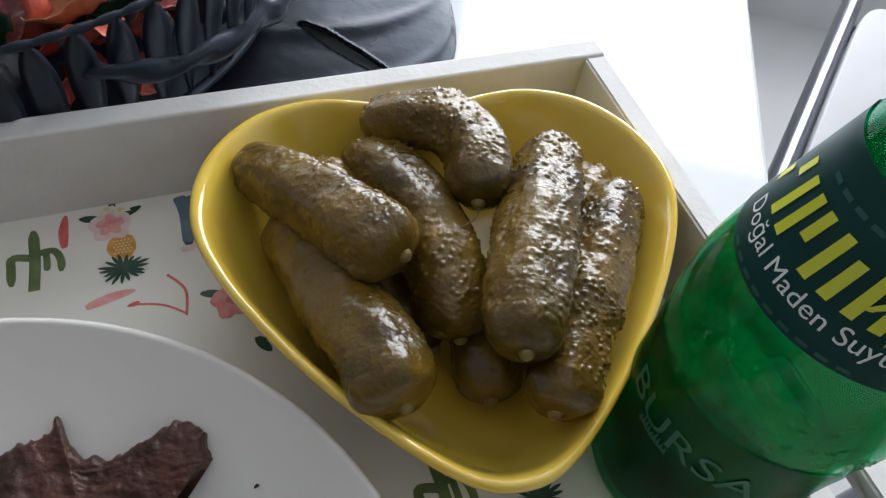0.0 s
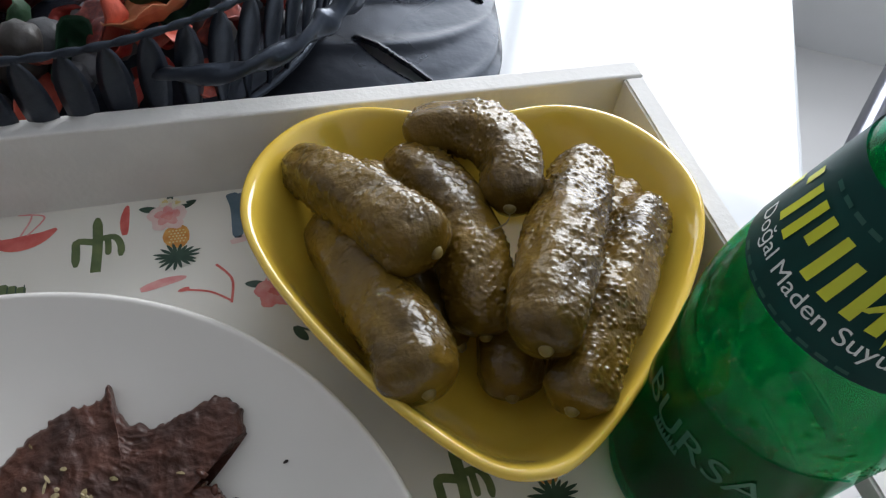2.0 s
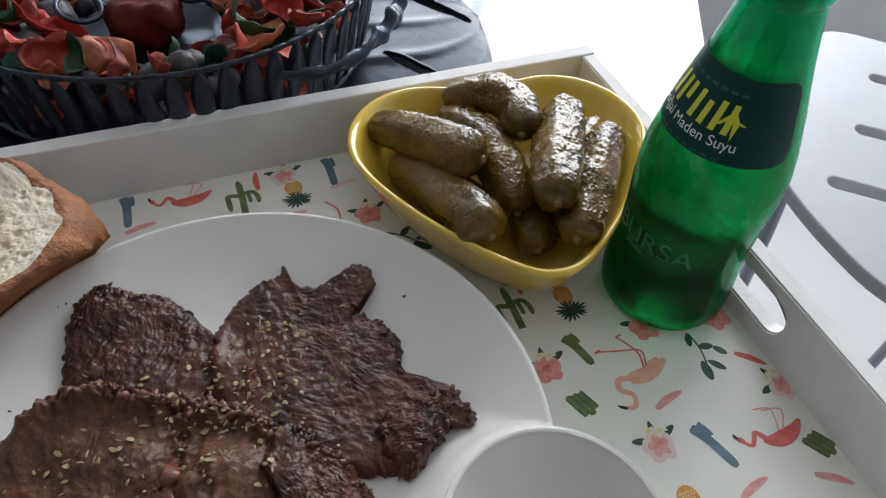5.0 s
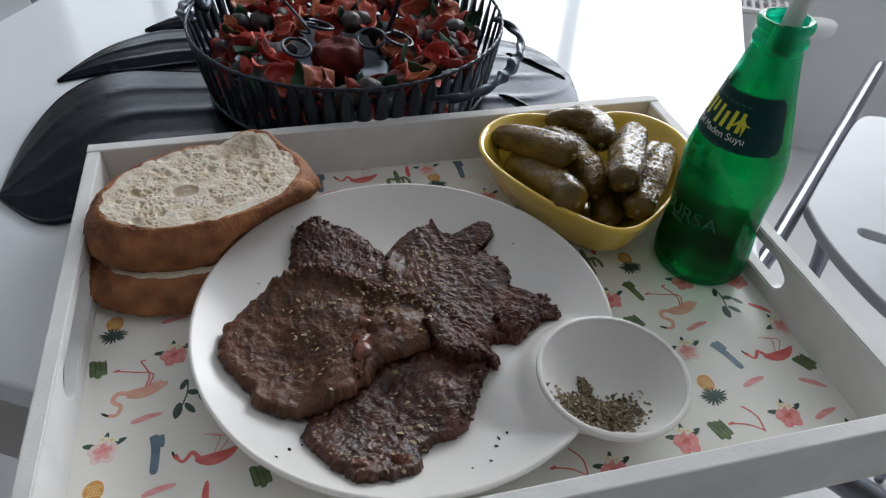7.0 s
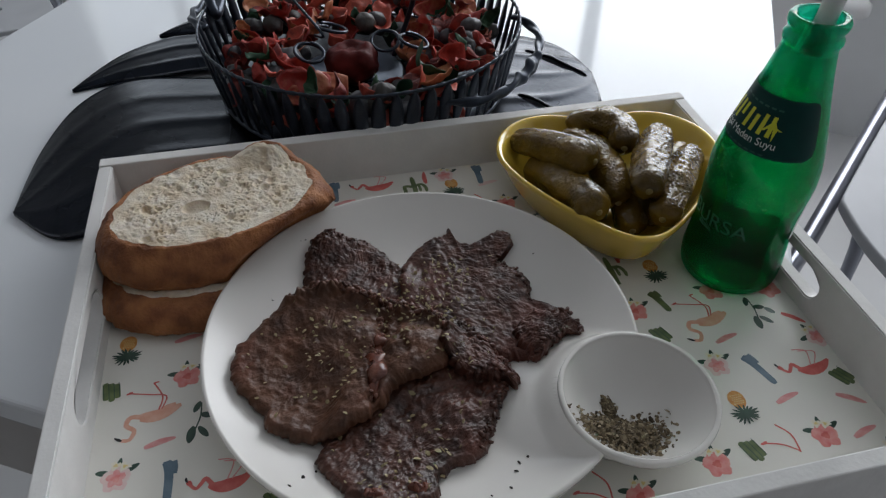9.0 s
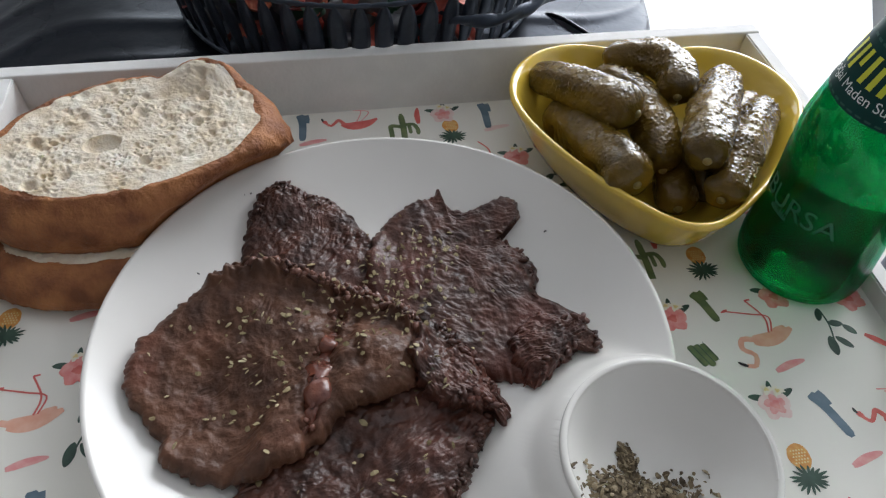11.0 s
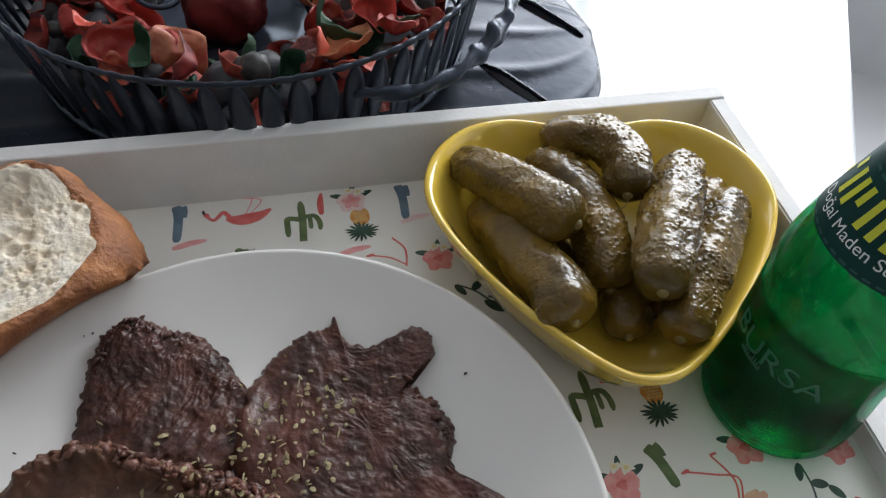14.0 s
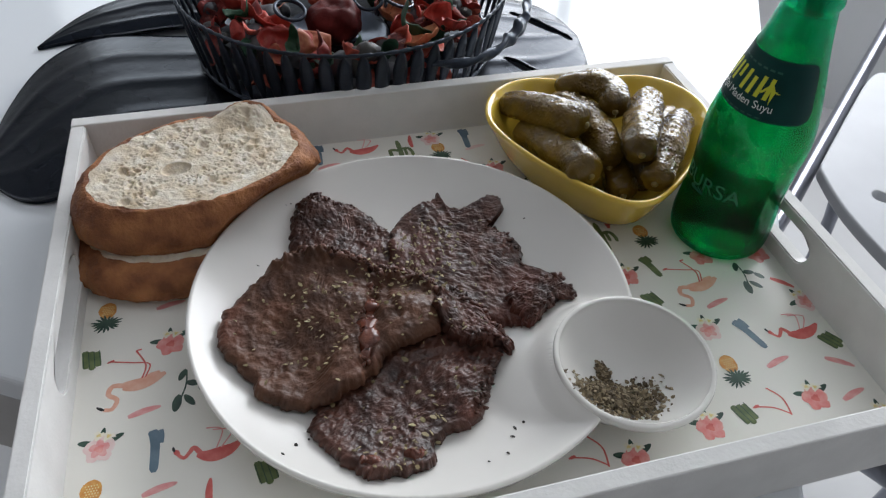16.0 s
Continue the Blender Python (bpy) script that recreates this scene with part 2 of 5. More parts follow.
# ---- mesh helpers ----
def mesh_of(name, verts, faces, mats, smooth=True, slots=None):
    me = bpy.data.meshes.new(name)
    me.from_pydata([tuple(v) for v in verts], [], faces)
    for m in mats if isinstance(mats, (list, tuple)) else [mats]:
        me.materials.append(m)
    if slots:
        me.polygons.foreach_set("material_index", slots)
    me.polygons.foreach_set("use_smooth", [smooth] * len(me.polygons))
    me.update()
    return me


def part(name, data, mats, parent=None, label="", smooth=True, m=None):
    """One mesh object from a bmesh or (verts, faces[, slots]), under its thing."""
    if isinstance(data, bmesh.types.BMesh):
        me = bpy.data.meshes.new(name)
        data.to_mesh(me)
        data.free()
        for x in mats if isinstance(mats, (list, tuple)) else [mats]:
            me.materials.append(x)
        me.polygons.foreach_set("use_smooth", [smooth] * len(me.polygons))
    elif isinstance(data, bpy.types.Mesh):
        me = data
    else:
        me = mesh_of(name, data[0], data[1], mats, smooth, data[2] if len(data) > 2 else None)
    ob = new(name, me)
    if parent:
        ob.parent = parent
    if m is not None:
        ob.matrix_basis = m
    if label:
        ob["label"] = label
    return ob


def thing(name, at, label, category, group="", kind="", turn=0.0):
    ob = new(name)
    ob.empty_display_size = 0.02
    ob.matrix_basis = pose(*at, 0, 0, turn)
    return tagged(ob, label, category, group, kind)


def box(x0, x1, y0, y1, z0, z1, bevel=0.0, segments=2):
    bm = bmesh.new()
    bmesh.ops.create_cube(bm, size=1)
    for v in bm.verts:
        v.co = Vector((x0 if v.co.x < 0 else x1, y0 if v.co.y < 0 else y1, z0 if v.co.z < 0 else z1))
    if bevel:
        bmesh.ops.bevel(bm, geom=list(bm.edges), offset=bevel, segments=segments, affect="EDGES", profile=0.5)
    return bm


def spline(points, n, closed=False):
    """Catmull-Rom through the points, n samples in all."""
    pts = [Vector(p) for p in points]
    out, k = [], len(pts)
    spans = k if closed else k - 1
    for i in range(n):
        f = i / n * spans if closed else i / (n - 1) * spans
        a = min(int(f), spans - 1)
        t = f - a
        if closed:
            p0, p1, p2, p3 = (pts[(a + j) % k] for j in (-1, 0, 1, 2))
        else:
            p0, p1, p2, p3 = (pts[max(0, min(k - 1, a + j))] for j in (-1, 0, 1, 2))
        out.append(0.5 * ((2 * p1) + (p2 - p0) * t + (2 * p0 - 5 * p1 + 4 * p2 - p3) * t * t + (3 * p1 - p0 - 3 * p2 + p3) * t ** 3))
    return out


def tube(points, radius, sides=10, caps=True):
    """A rod along the points; radius may be a function of 0..1."""
    pts = [Vector(p) for p in points]
    verts, faces = [], []
    side = None
    for i, p in enumerate(pts):
        d = (pts[min(i + 1, len(pts) - 1)] - pts[max(i - 1, 0)]).normalized()
        if side is None:
            side = d.orthogonal().normalized()
        side = (side - d * side.dot(d)).normalized()
        other = d.cross(side)
        r = radius(i / (len(pts) - 1)) if callable(radius) else radius
        for s in range(sides):
            a = 2 * math.pi * s / sides
            verts.append(p + (side * math.cos(a) + other * math.sin(a)) * r)
    for i in range(len(pts) - 1):
        for s in range(sides):
            t = (s + 1) % sides
            faces.append((i * sides + s, i * sides + t, (i + 1) * sides + t, (i + 1) * sides + s))
    if caps:
        faces.append(tuple(reversed(range(sides))))
        faces.append(tuple(range((len(pts) - 1) * sides, len(pts) * sides)))
    return verts, faces


def lathe(profile, sides=64, closed_top=False, close_bottom=True):
    verts, faces = [], []
    for r, z in profile:
        for s in range(sides):
            a = 2 * math.pi * s / sides
            verts.append((r * math.cos(a), r * math.sin(a), z))
    for i in range(len(profile) - 1):
        for s in range(sides):
            t = (s + 1) % sides
            faces.append((i * sides + s, i * sides + t, (i + 1) * sides + t, (i + 1) * sides + s))
    if close_bottom:
        faces.append(tuple(reversed(range(sides))))
    if closed_top:
        faces.append(tuple(range((len(profile) - 1) * sides, len(profile) * sides)))
    return verts, faces


def smooth_profile(profile, n):
    return [(p.x, p.y) for p in spline([(r, z, 0) for r, z in profile], n)]


def joined(pieces):
    """Several (verts, faces) lists as one."""
    verts, faces = [], []
    for v, f in pieces:
        k = len(verts)
        verts += list(v)
        faces += [tuple(i + k for i in g) for g in f]
    return verts, faces


def smoothstep(t):
    t = max(0.0, min(1.0, t))
    return t * t * (3 - 2 * t)


# ---- room ----
def room_box(name, u0, u1, v0, v1, z0, z1, mat, label, bevel=0.0):
    ob = part(name, box(u0, u1, v0, v1, z0, z1, bevel), mat, None, smooth=False, m=ROOM.copy())
    return tagged(ob, label, "wall", kind="structure")


U_L, U_R, V_F = -2.4, 1.75, -3.4
CEIL = 1.85
tagged(room_box("floor", U_L, U_R, V_F, WIN_V + 0.12, FLOOR_Z - 0.1, FLOOR_Z, M_FLOOR, "pale glossy floor under the table"), category="floor")
tagged(room_box("ceiling", U_L, U_R, V_F, WIN_V + 0.12, CEIL, CEIL + 0.1, M_CEIL, "unseen plain ceiling, greyed a little to cut the fill light"), category="ceiling")
room_box("wall_left", U_L - 0.1, U_L, V_F, WIN_V + 0.12, FLOOR_Z, CEIL, M_WALL, "plain white plaster wall")
room_box("wall_right", U_R, U_R + 0.1, V_F, WIN_V + 0.12, FLOOR_Z, CEIL, M_WALL, "plain white plaster wall")
room_box("wall_behind", U_L, U_R, V_F - 0.1, V_F, FLOOR_Z, CEIL, M_WALL_BACK, "unseen wall behind the camera, toned dark to cut the fill light")
room_box("wall_window_below", U_L, U_R, WIN_V, WIN_V + 0.12, FLOOR_Z, WIN_Z0, M_WALL, "white wall under the window")
room_box("wall_window_above", U_L, U_R, WIN_V, WIN_V + 0.12, WIN_Z1, CEIL, M_WALL, "white wall over the window")
room_box("wall_window_left", U_L, W2_U0, WIN_V, WIN_V + 0.12, WIN_Z0, WIN_Z1, M_WALL, "white wall beside the window")
room_box("wall_window_between", W2_U1, WIN_U0, WIN_V, WIN_V + 0.12, WIN_Z0, WIN_Z1, M_WALL, "white wall beside the window")
room_box("wall_window_right", WIN_U1, U_R, WIN_V, WIN_V + 0.12, WIN_Z0, WIN_Z1, M_WALL, "white wall beside the window")

def framed_window(name, u0, u1, label, mullion):
    win = thing(name, uv(u0, WIN_V, WIN_Z0), label, "window", kind="structure", turn=math.degrees(YAW))
    ww, wh = u1 - u0, WIN_Z1 - WIN_Z0
    part("window_frame", box(0, 0.045, -0.01, 0.05, 0, wh, 0.004), M_RAD, win, smooth=False)
    part("window_frame", box(ww - 0.045, ww, -0.01, 0.05, 0, wh, 0.004), M_RAD, win, smooth=False)
    part("window_frame", box(0.045, ww - 0.045, -0.01, 0.05, 0, 0.045, 0.004), M_RAD, win, smooth=False)
    part("window_frame", box(0.045, ww - 0.045, -0.01, 0.05, wh - 0.045, wh, 0.004), M_RAD, win, smooth=False)
    part("mullion", box(mullion, mullion + 0.045, -0.012, 0.012, 0.045, wh - 0.045, 0.004), M_RAD, win, smooth=False)


framed_window("window_1", WIN_U0, WIN_U1, "bright window with a slim white frame", 0.30)
framed_window("window_2", W2_U0, W2_U1, "dimmer window with a slim white frame", 0.42)

# radiator under the window
rad = thing("radiator", uv(-0.70, 1.47, FLOOR_Z), "white enamelled panel radiator with a slotted top grille", "radiator", turn=math.degrees(YAW))
RW, RZ0, RZ1 = 1.143, 0.09, 0.425
part("front_panel", box(0, RW, -0.012, 0.0, RZ0, RZ1 - 0.01, 0.004), M_RAD, rad)
part("back_panel", box(0, RW, 0.075, 0.087, RZ0, RZ1 - 0.01, 0.004), M_RAD, rad)
part("side_cover", box(RW, RW + 0.004, -0.014, 0.089, RZ0 + 0.01, RZ1, 0.001), M_RAD, rad)
part("side_cover", box(-0.004, 0, -0.014, 0.089, RZ0 + 0.01, RZ1, 0.001), M_RAD, rad)
for i in range(58):
    x = 0.01 + i * (RW - 0.02) / 57
    part("grille_bar", box(x - 0.004, x + 0.004, 0.0, 0.075, RZ1 - 0.008, RZ1), M_RAD, rad, smooth=False)
part("grille_edge", box(-0.004, RW + 0.004, -0.014, 0.002, RZ1 - 0.006, RZ1 + 0.002, 0.001), M_RAD, rad)
part("bracket", box(0.2, 0.24, 0.087, 0.15, RZ0 + 0.1, RZ0 + 0.14), M_RAD, rad)
part("foot", box(0.15, 0.19, 0.01, 0.06, 0, RZ0 + 0.01), M_RAD, rad)
part("foot", box(RW - 0.19, RW - 0.15, 0.01, 0.06, 0, RZ0 + 0.01), M_RAD, rad)
part("valve_pipe", tube([(RW, 0.035, RZ1 - 0.035), (RW + 0.03, 0.035, RZ1 - 0.035), (RW + 0.047, 0.035, RZ1 - 0.035)], 0.009), M_CHROME, rad)
part("thermostat_head", (lambda p: ([(RW + 0.045 + z, 0.035 + x, RZ1 - 0.035 + y) for x, y, z in p[0]], p[1]))(
    lathe([(0.014, 0), (0.022, 0.008), (0.024, 0.03), (0.022, 0.055), (0.015, 0.066)], 20, True)), M_RAD, rad, "white thermostat head")


# chairs: white moulded seat with oval slots on a looped chrome tube frame
def slotted_seat(outline, slots, thick=0.012):
    """A flat rounded panel with oval slots cut through it."""
    cu = bpy.data.curves.new("seat", "CURVE")
    cu.dimensions, cu.fill_mode, cu.extrude, cu.bevel_depth, cu.bevel_resolution = "2D", "BOTH", thick / 2 - 0.003, 0.003, 2
    rims = [[(p.x, p.y) for p in spline([(x, y, 0) for x, y in outline], 120, True)]]
    for sx, sy, ang, half, r in slots:
        rim = []
        for i in range(28):
            a = 2 * math.pi * i / 28
            x, y = (half if math.cos(a) > 0 else -half) + r * math.cos(a), r * math.sin(a)
            rim.append((sx + x * math.cos(ang) - y * math.sin(ang), sy + x * math.sin(ang) + y * math.cos(ang)))
        rims.append(rim)
    for rim in rims:
        sp = cu.splines.new("POLY")
        sp.points.add(len(rim) - 1)
        for p, (x, y) in zip(sp.points, rim):
            p.co = (x, y, 0, 1)
        sp.use_cyclic_u = True
    tmp = bpy.data.objects.new("seat", cu)
    scene.collection.objects.link(tmp)
    me = bpy.data.meshes.new_from_object(tmp)
    bm = bmesh.new()
    bm.from_mesh(me)
    bmesh.ops.remove_doubles(bm, verts=list(bm.verts), dist=0.00002)
    bpy.data.objects.remove(tmp)
    return bm


SEAT_HALF = [(0.0, -0.290), (0.060, -0.278), (0.114, -0.240), (0.165, -0.190), (0.203, -0.137), (0.209, -0.122), (0.210, -0.10), (0.210, 0.05), (0.207, 0.17), (0.190, 0.205), (0.15, 0.217), (0.07, 0.22)]


def chair(at, turn, label, size=(1, 1, 1)):
    ch = thing("chair", at, label, "chair", "chairs at the table", turn=turn)
    ch.scale = size
    outline = SEAT_HALF + [(0.0, 0.22)] + [(-x, y) for x, y in SEAT_HALF[:0:-1]]
    slots = [(sx * x, y, sx * radians(-8), 0.050, 0.0125) for x, y in ((0.080, -0.135), (0.066, -0.012), (0.066, 0.120)) for sx in (-1, 1)]
    part("seat", slotted_seat(outline, slots), M_PLASTIC, ch, "white moulded seat with oval slots", smooth=False, m=pose(0, 0, 0.470))
    loop = spline([(-0.224, 0.46, 0.462), (-0.224, 0.2, 0.462), (-0.224, -0.2, 0.462), (-0.224, -0.38, 0.458), (-0.165, -0.495, 0.455), (-0.03, -0.533, 0.455), (0.03, -0.533, 0.455), (0.165, -0.495, 0.455), (0.224, -0.38, 0.458),
                   (0.224, -0.2, 0.462), (0.224, 0.2, 0.462), (0.224, 0.46, 0.462)], 120)
    part("rail", tube(loop, 0.0118, 18), M_CHROME, ch, "looped chrome tube rail")
    for sx in (-1, 1):
        part("seat_bracket", box(min(sx * 0.2, sx * 0.226), max(sx * 0.2, sx * 0.226), 0.02, 0.08, 0.456, 0.466, 0.002), M_CHROME, ch, smooth=False)
        for y in (0.18, -0.06):
            part("leg", tube(spline([(sx * 0.224, y, 0.458), (sx * 0.17, y, 0.42), (sx * 0.15, y, 0.2), (sx * 0.15, y, 0.0)], 20), 0.010, 12), M_CHROME, ch)
    return ch


chair((0.663, 0.137, FLOOR_Z), -50, "tall white slotted plastic stool with a chrome tube rail", (0.787, 0.787, 1.277))
chair((-0.748, 1.20, FLOOR_Z), 20, "white slotted plastic chair drawn up at the far side")

# ---- table ----
TU0, TU1, TV0, TV1 = -0.545, 0.205, -0.138, 1.02
table = thing("table", (*uv(0, 0)[:2], FLOOR_Z), "white glossy lacquered table with a grey underframe", "table", turn=math.degrees(YAW))
H = -FLOOR_Z
part("tabletop", box(TU0, TU1, TV0, TV1, H - 0.022, H, 0.003, 3), M_TABLE, table, "glossy white top", smooth=False)
part("apron", box(TU0 + 0.004, TU1 - 0.004, TV0 + 0.004, TV0 + 0.022, H - 0.10, H - 0.022), M_APRON, table, smooth=False)
part("apron", box(TU0 + 0.004, TU1 - 0.004, TV1 - 0.022, TV1 - 0.004, H - 0.10, H - 0.022), M_APRON, table, smooth=False)
part("apron", box(TU0 + 0.004, TU0 + 0.022, TV0 + 0.022, TV1 - 0.022, H - 0.10, H - 0.022), M_APRON, table, smooth=False)
part("apron", box(TU1 - 0.022, TU1 - 0.004, TV0 + 0.022, TV1 - 0.022, H - 0.10, H - 0.022), M_APRON, table, smooth=False)
for a, b in ((TU0 + 0.05, TV0 + 0.05), (TU1 - 0.05, TV0 + 0.05), (TU0 + 0.05, TV1 - 0.05), (TU1 - 0.05, TV1 - 0.05)):
    part("leg", tube([(a, b, 0), (a, b, H - 0.022)], 0.022, 16), M_CHROME, table)

# ---- tray ----
TX, TYB, TYF, TH, TW = 0.215, 0.150, -0.170, 0.048, 0.009
TMID = (TYB + TYF) / 2
tray = thing("tray", (0, 0, 0), "white painted wooden serving tray with cut-out handles", "tray")


def wall_with_slot(y0, y1, h, thick, sy, sz, half, r, n=64):
    """An upright board along y with a rounded slot through it."""
    inner, outer = [], []
    for i in range(n):
        a = 2 * math.pi * i / n
        c, s = math.cos(a), math.sin(a)
        inner.append((sy + (half if c > 0 else -half) + r * c, sz + r * s))
        k = min(((y1 if c > 0 else y0) - sy) / c if abs(c) > 1e-6 else 1e9, ((h if s > 0 else 0) - sz) / s if abs(s) > 1e-6 else 1e9)
        outer.append([sy + c * k, sz + s * k])
    for cy, cz in ((y0, 0), (y1, 0), (y0, h), (y1, h)):
        j = min(range(n), key=lambda q: math.hypot(outer[q][0] - cy, (outer[q][1] - cz) * 3))
        outer[j] = [cy, cz]
    bm = bmesh.new()
    rings = [[bm.verts.new((x, p[0], p[1])) for p in ring] for x in (-thick / 2, thick / 2) for ring in (inner, outer)]
    for i in range(n):
        j = (i + 1) % n
        bm.faces.new((rings[0][i], rings[0][j], rings[1][j], rings[1][i]))
        bm.faces.new((rings[2][i], rings[3][i], rings[3][j], rings[2][j]))
        bm.faces.new((rings[0][i], rings[2][i], rings[2][j], rings[0][j]))
        bm.faces.new((rings[1][i], rings[1][j], rings[3][j], rings[3][i]))
    bmesh.ops.recalc_face_normals(bm, faces=list(bm.faces))
    sharp = [e for e in bm.edges if len(e.link_faces) == 2 and e.calc_face_angle() > 0.8]
    bmesh.ops.bevel(bm, geom=sharp, offset=0.0009, segments=2, affect="EDGES")
    return bm


part("back_board", box(-TX, TX, TYB - TW, TYB, 0, TH, 0.0009), M_PAINT, tray, smooth=False)
part("front_board", box(-TX, TX, TYF, TYF + TW, 0, TH, 0.0009), M_PAINT, tray, smooth=False)
for sx in (-1, 1):
    part("side_board", wall_with_slot(TYF + TW, TYB - TW, TH - 0.0006, TW, TMID + 0.0, 0.030, 0.035, 0.0092), M_PAINT, tray, "end board with a cut-out handle", smooth=False, m=pose(sx * (TX - TW / 2), 0, 0))
base = part("base_board", box(-TX + TW, TX - TW, TYF + TW, TYB - TW, 0.003, TRAY_Z), M_PRINT, tray, "cream board printed with flamingos, cacti and fruit", smooth=False)
PZ = TRAY_Z + 0.00012


# prints: flat shapes in ink, local +y is the top of the motif
def ribbon(points, width, n=16):
    pts = spline([(x, y, 0) for x, y in points], n)
    verts, faces = [], []
    for i, p in enumerate(pts):
        d = (pts[min(i + 1, n - 1)] - pts[max(i - 1, 0)]).normalized()
        w = width(i / (n - 1)) if callable(width) else width
        s = Vector((-d.y, d.x, 0)) * w / 2
        verts += [p + s, p - s]
    for i in range(n - 1):
        faces.append((2 * i, 2 * i + 1, 2 * i + 3, 2 * i + 2))
    return verts, faces


def blob(cx, cy, rx, ry, turn=0.0, n=18, wobble=0.08, seed=0):
    rnd = random.Random(seed)
    ph = rnd.uniform(0, 6)
    verts = [(cx, cy, 0)]
    for i in range(n):
        a = 2 * math.pi * i / n
        k = 1 + wobble * math.sin(3 * a + ph) + wobble * 0.6 * math.sin(7 * a + 2 * ph)
        x, y = rx * k * math.cos(a), ry * k * math.sin(a)
        verts.append((cx + x * math.cos(turn) - y * math.sin(turn), cy + x * math.sin(turn) + y * math.cos(turn), 0))
    return verts, [(0, i + 1, (i + 1) % n + 1) for i in range(n)]


def leaf(x0, y0, x1, y1, w):
    return ribbon([(x0, y0), ((x0 + x1) / 2, (y0 + y1) / 2), (x1, y1)], lambda t: w * math.sin(math.pi * min(1, max(0, t * 0.96 + 0.02))) ** 0.8, 10)


def motif(layers):
    """layers: (ink, [pieces]) from below to above."""
    verts, faces, slots, mats = [], [], [], []
    for k, (ink, pieces) in enumerate(layers):
        for n, (v, f) in enumerate(pieces):
            at = len(verts)
            verts += [(p[0], p[1], k * 0.00006 + n * 0.0000012) for p in v]
            faces += [tuple(i + at for i in g) for g in f]
            slots += [k] * len(f)
        mats.append(INK[ink])
    return mesh_of("print", verts, faces, mats, False, slots)


C = 0.01


def flamingo(body, flip=1):
    f = flip
    return motif([
        (body, [ribbon([(-1.1 * C * f, 0.1 * C), (-0.2 * C * f, -0.15 * C), (0.9 * C * f, 0.05 * C), (1.7 * C * f, 0.55 * C)], lambda t: C * (0.15 + 0.95 * math.sin(math.pi * min(1, t * 0.9 + 0.05)) ** 1.2) * (1 - 0.35 * t)),
                ribbon([(-0.8 * C * f, 0.05 * C), (-1.25 * C * f, 0.65 * C), (-1.55 * C * f, 0.35 * C), (-1.9 * C * f, 0.05 * C), (-2.35 * C * f, 0.5 * C)], lambda t: C * (0.34 - 0.14 * t)),
                blob(-2.3 * C * f, 0.5 * C, 0.26 * C, 0.17 * C, 2.2)]),
        ("pink", [ribbon([(0.1 * C * f, 0.3 * C), (0.5 * C * f, 1.6 * C), (-0.5 * C * f, 1.9 * C)], 0.09 * C),
                  ribbon([(0.4 * C * f, 0.3 * C), (1.1 * C * f, 1.4 * C), (-0.1 * C * f, 1.7 * C)], 0.09 * C)]),
        ("black", [blob(-2.5 * C * f, 0.78 * C, 0.09 * C, 0.2 * C, 0.3 * f)]),
    ])


def flamingo_standing(body):
    return motif([
        (body, [ribbon([(-0.9 * C, -0.05 * C), (0.0, -0.1 * C), (0.9 * C, 0.1 * C), (1.7 * C, 0.5 * C)], lambda t: C * (0.3 + 0.85 * math.sin(math.pi * min(1, t * 0.85 + 0.1))) * (1 - 0.45 * t)),
                ribbon([(-0.7 * C, -0.05 * C), (-1.5 * C, 0.1 * C), (-1.75 * C, -0.5 * C), (-1.2 * C, -1.0 * C), (-1.45 * C, -1.65 * C), (-1.95 * C, -1.6 * C)], lambda t: C * (0.38 - 0.12 * t)),
                blob(0.75 * C, 0.35 * C, 0.75 * C, 0.28 * C, 0.35)]),
        ("red", [ribbon([(0.25 * C, 0.35 * C), (0.45 * C, 1.4 * C), (-0.2 * C, 2.7 * C)], 0.11 * C),
                 ribbon([(0.45 * C, 0.4 * C), (0.7 * C, 1.4 * C), (-0.4 * C, 1.75 * C), (-1.7 * C, 2.1 * C)], 0.10 * C),
                 ribbon([(-0.2 * C, 2.7 * C), (0.15 * C, 2.75 * C)], 0.12 * C, 4), blob(-1.75 * C, 2.12 * C, 0.24 * C, 0.09 * C, 0.3)]),
        ("black", [blob(-2.15 * C, -1.5 * C, 0.3 * C, 0.1 * C, -0.6)]),
    ])


def legs_only():
    return motif([("red", [ribbon([(0.3 * C, -0.8 * C), (0.4 * C, 0.4 * C), (-0.2 * C, 1.3 * C)], 0.11 * C), ribbon([(0.3 * C, -0.7 * C), (-0.5 * C, -0.1 * C), (-1.5 * C, 0.2 * C)], 0.10 * C),
                           blob(-1.55 * C, 0.22 * C, 0.24 * C, 0.1 * C, 0.2)])])


def pineapple():
    spikes = [leaf(0.15 * C * math.cos(a), -0.62 * C + 0.12 * C * math.sin(a), (1.02 + 0.12 * math.sin(5 * a)) * C * math.cos(a), -0.62 * C + (0.78 + 0.1 * math.cos(3 * a)) * C * math.sin(a), 0.17 * C) for a in np.linspace(0, 2 * math.pi, 19)[:-1]]
    spikes.append(blob(0, -0.62 * C, 0.3 * C, 0.24 * C))
    dots = [blob(0.16 * C * i + (0.08 * C if j % 2 else 0), 0.62 * C + 0.17 * C * j, 0.05 * C, 0.055 * C, n=6) for i in range(-3, 4) for j in range(-3, 4) if i * i + j * j < 9]
    return motif([("orange", [blob(0, 0.62 * C, 0.62 * C, 0.74 * C, wobble=0.03)]), ("yellow", dots), ("dark", spikes)])


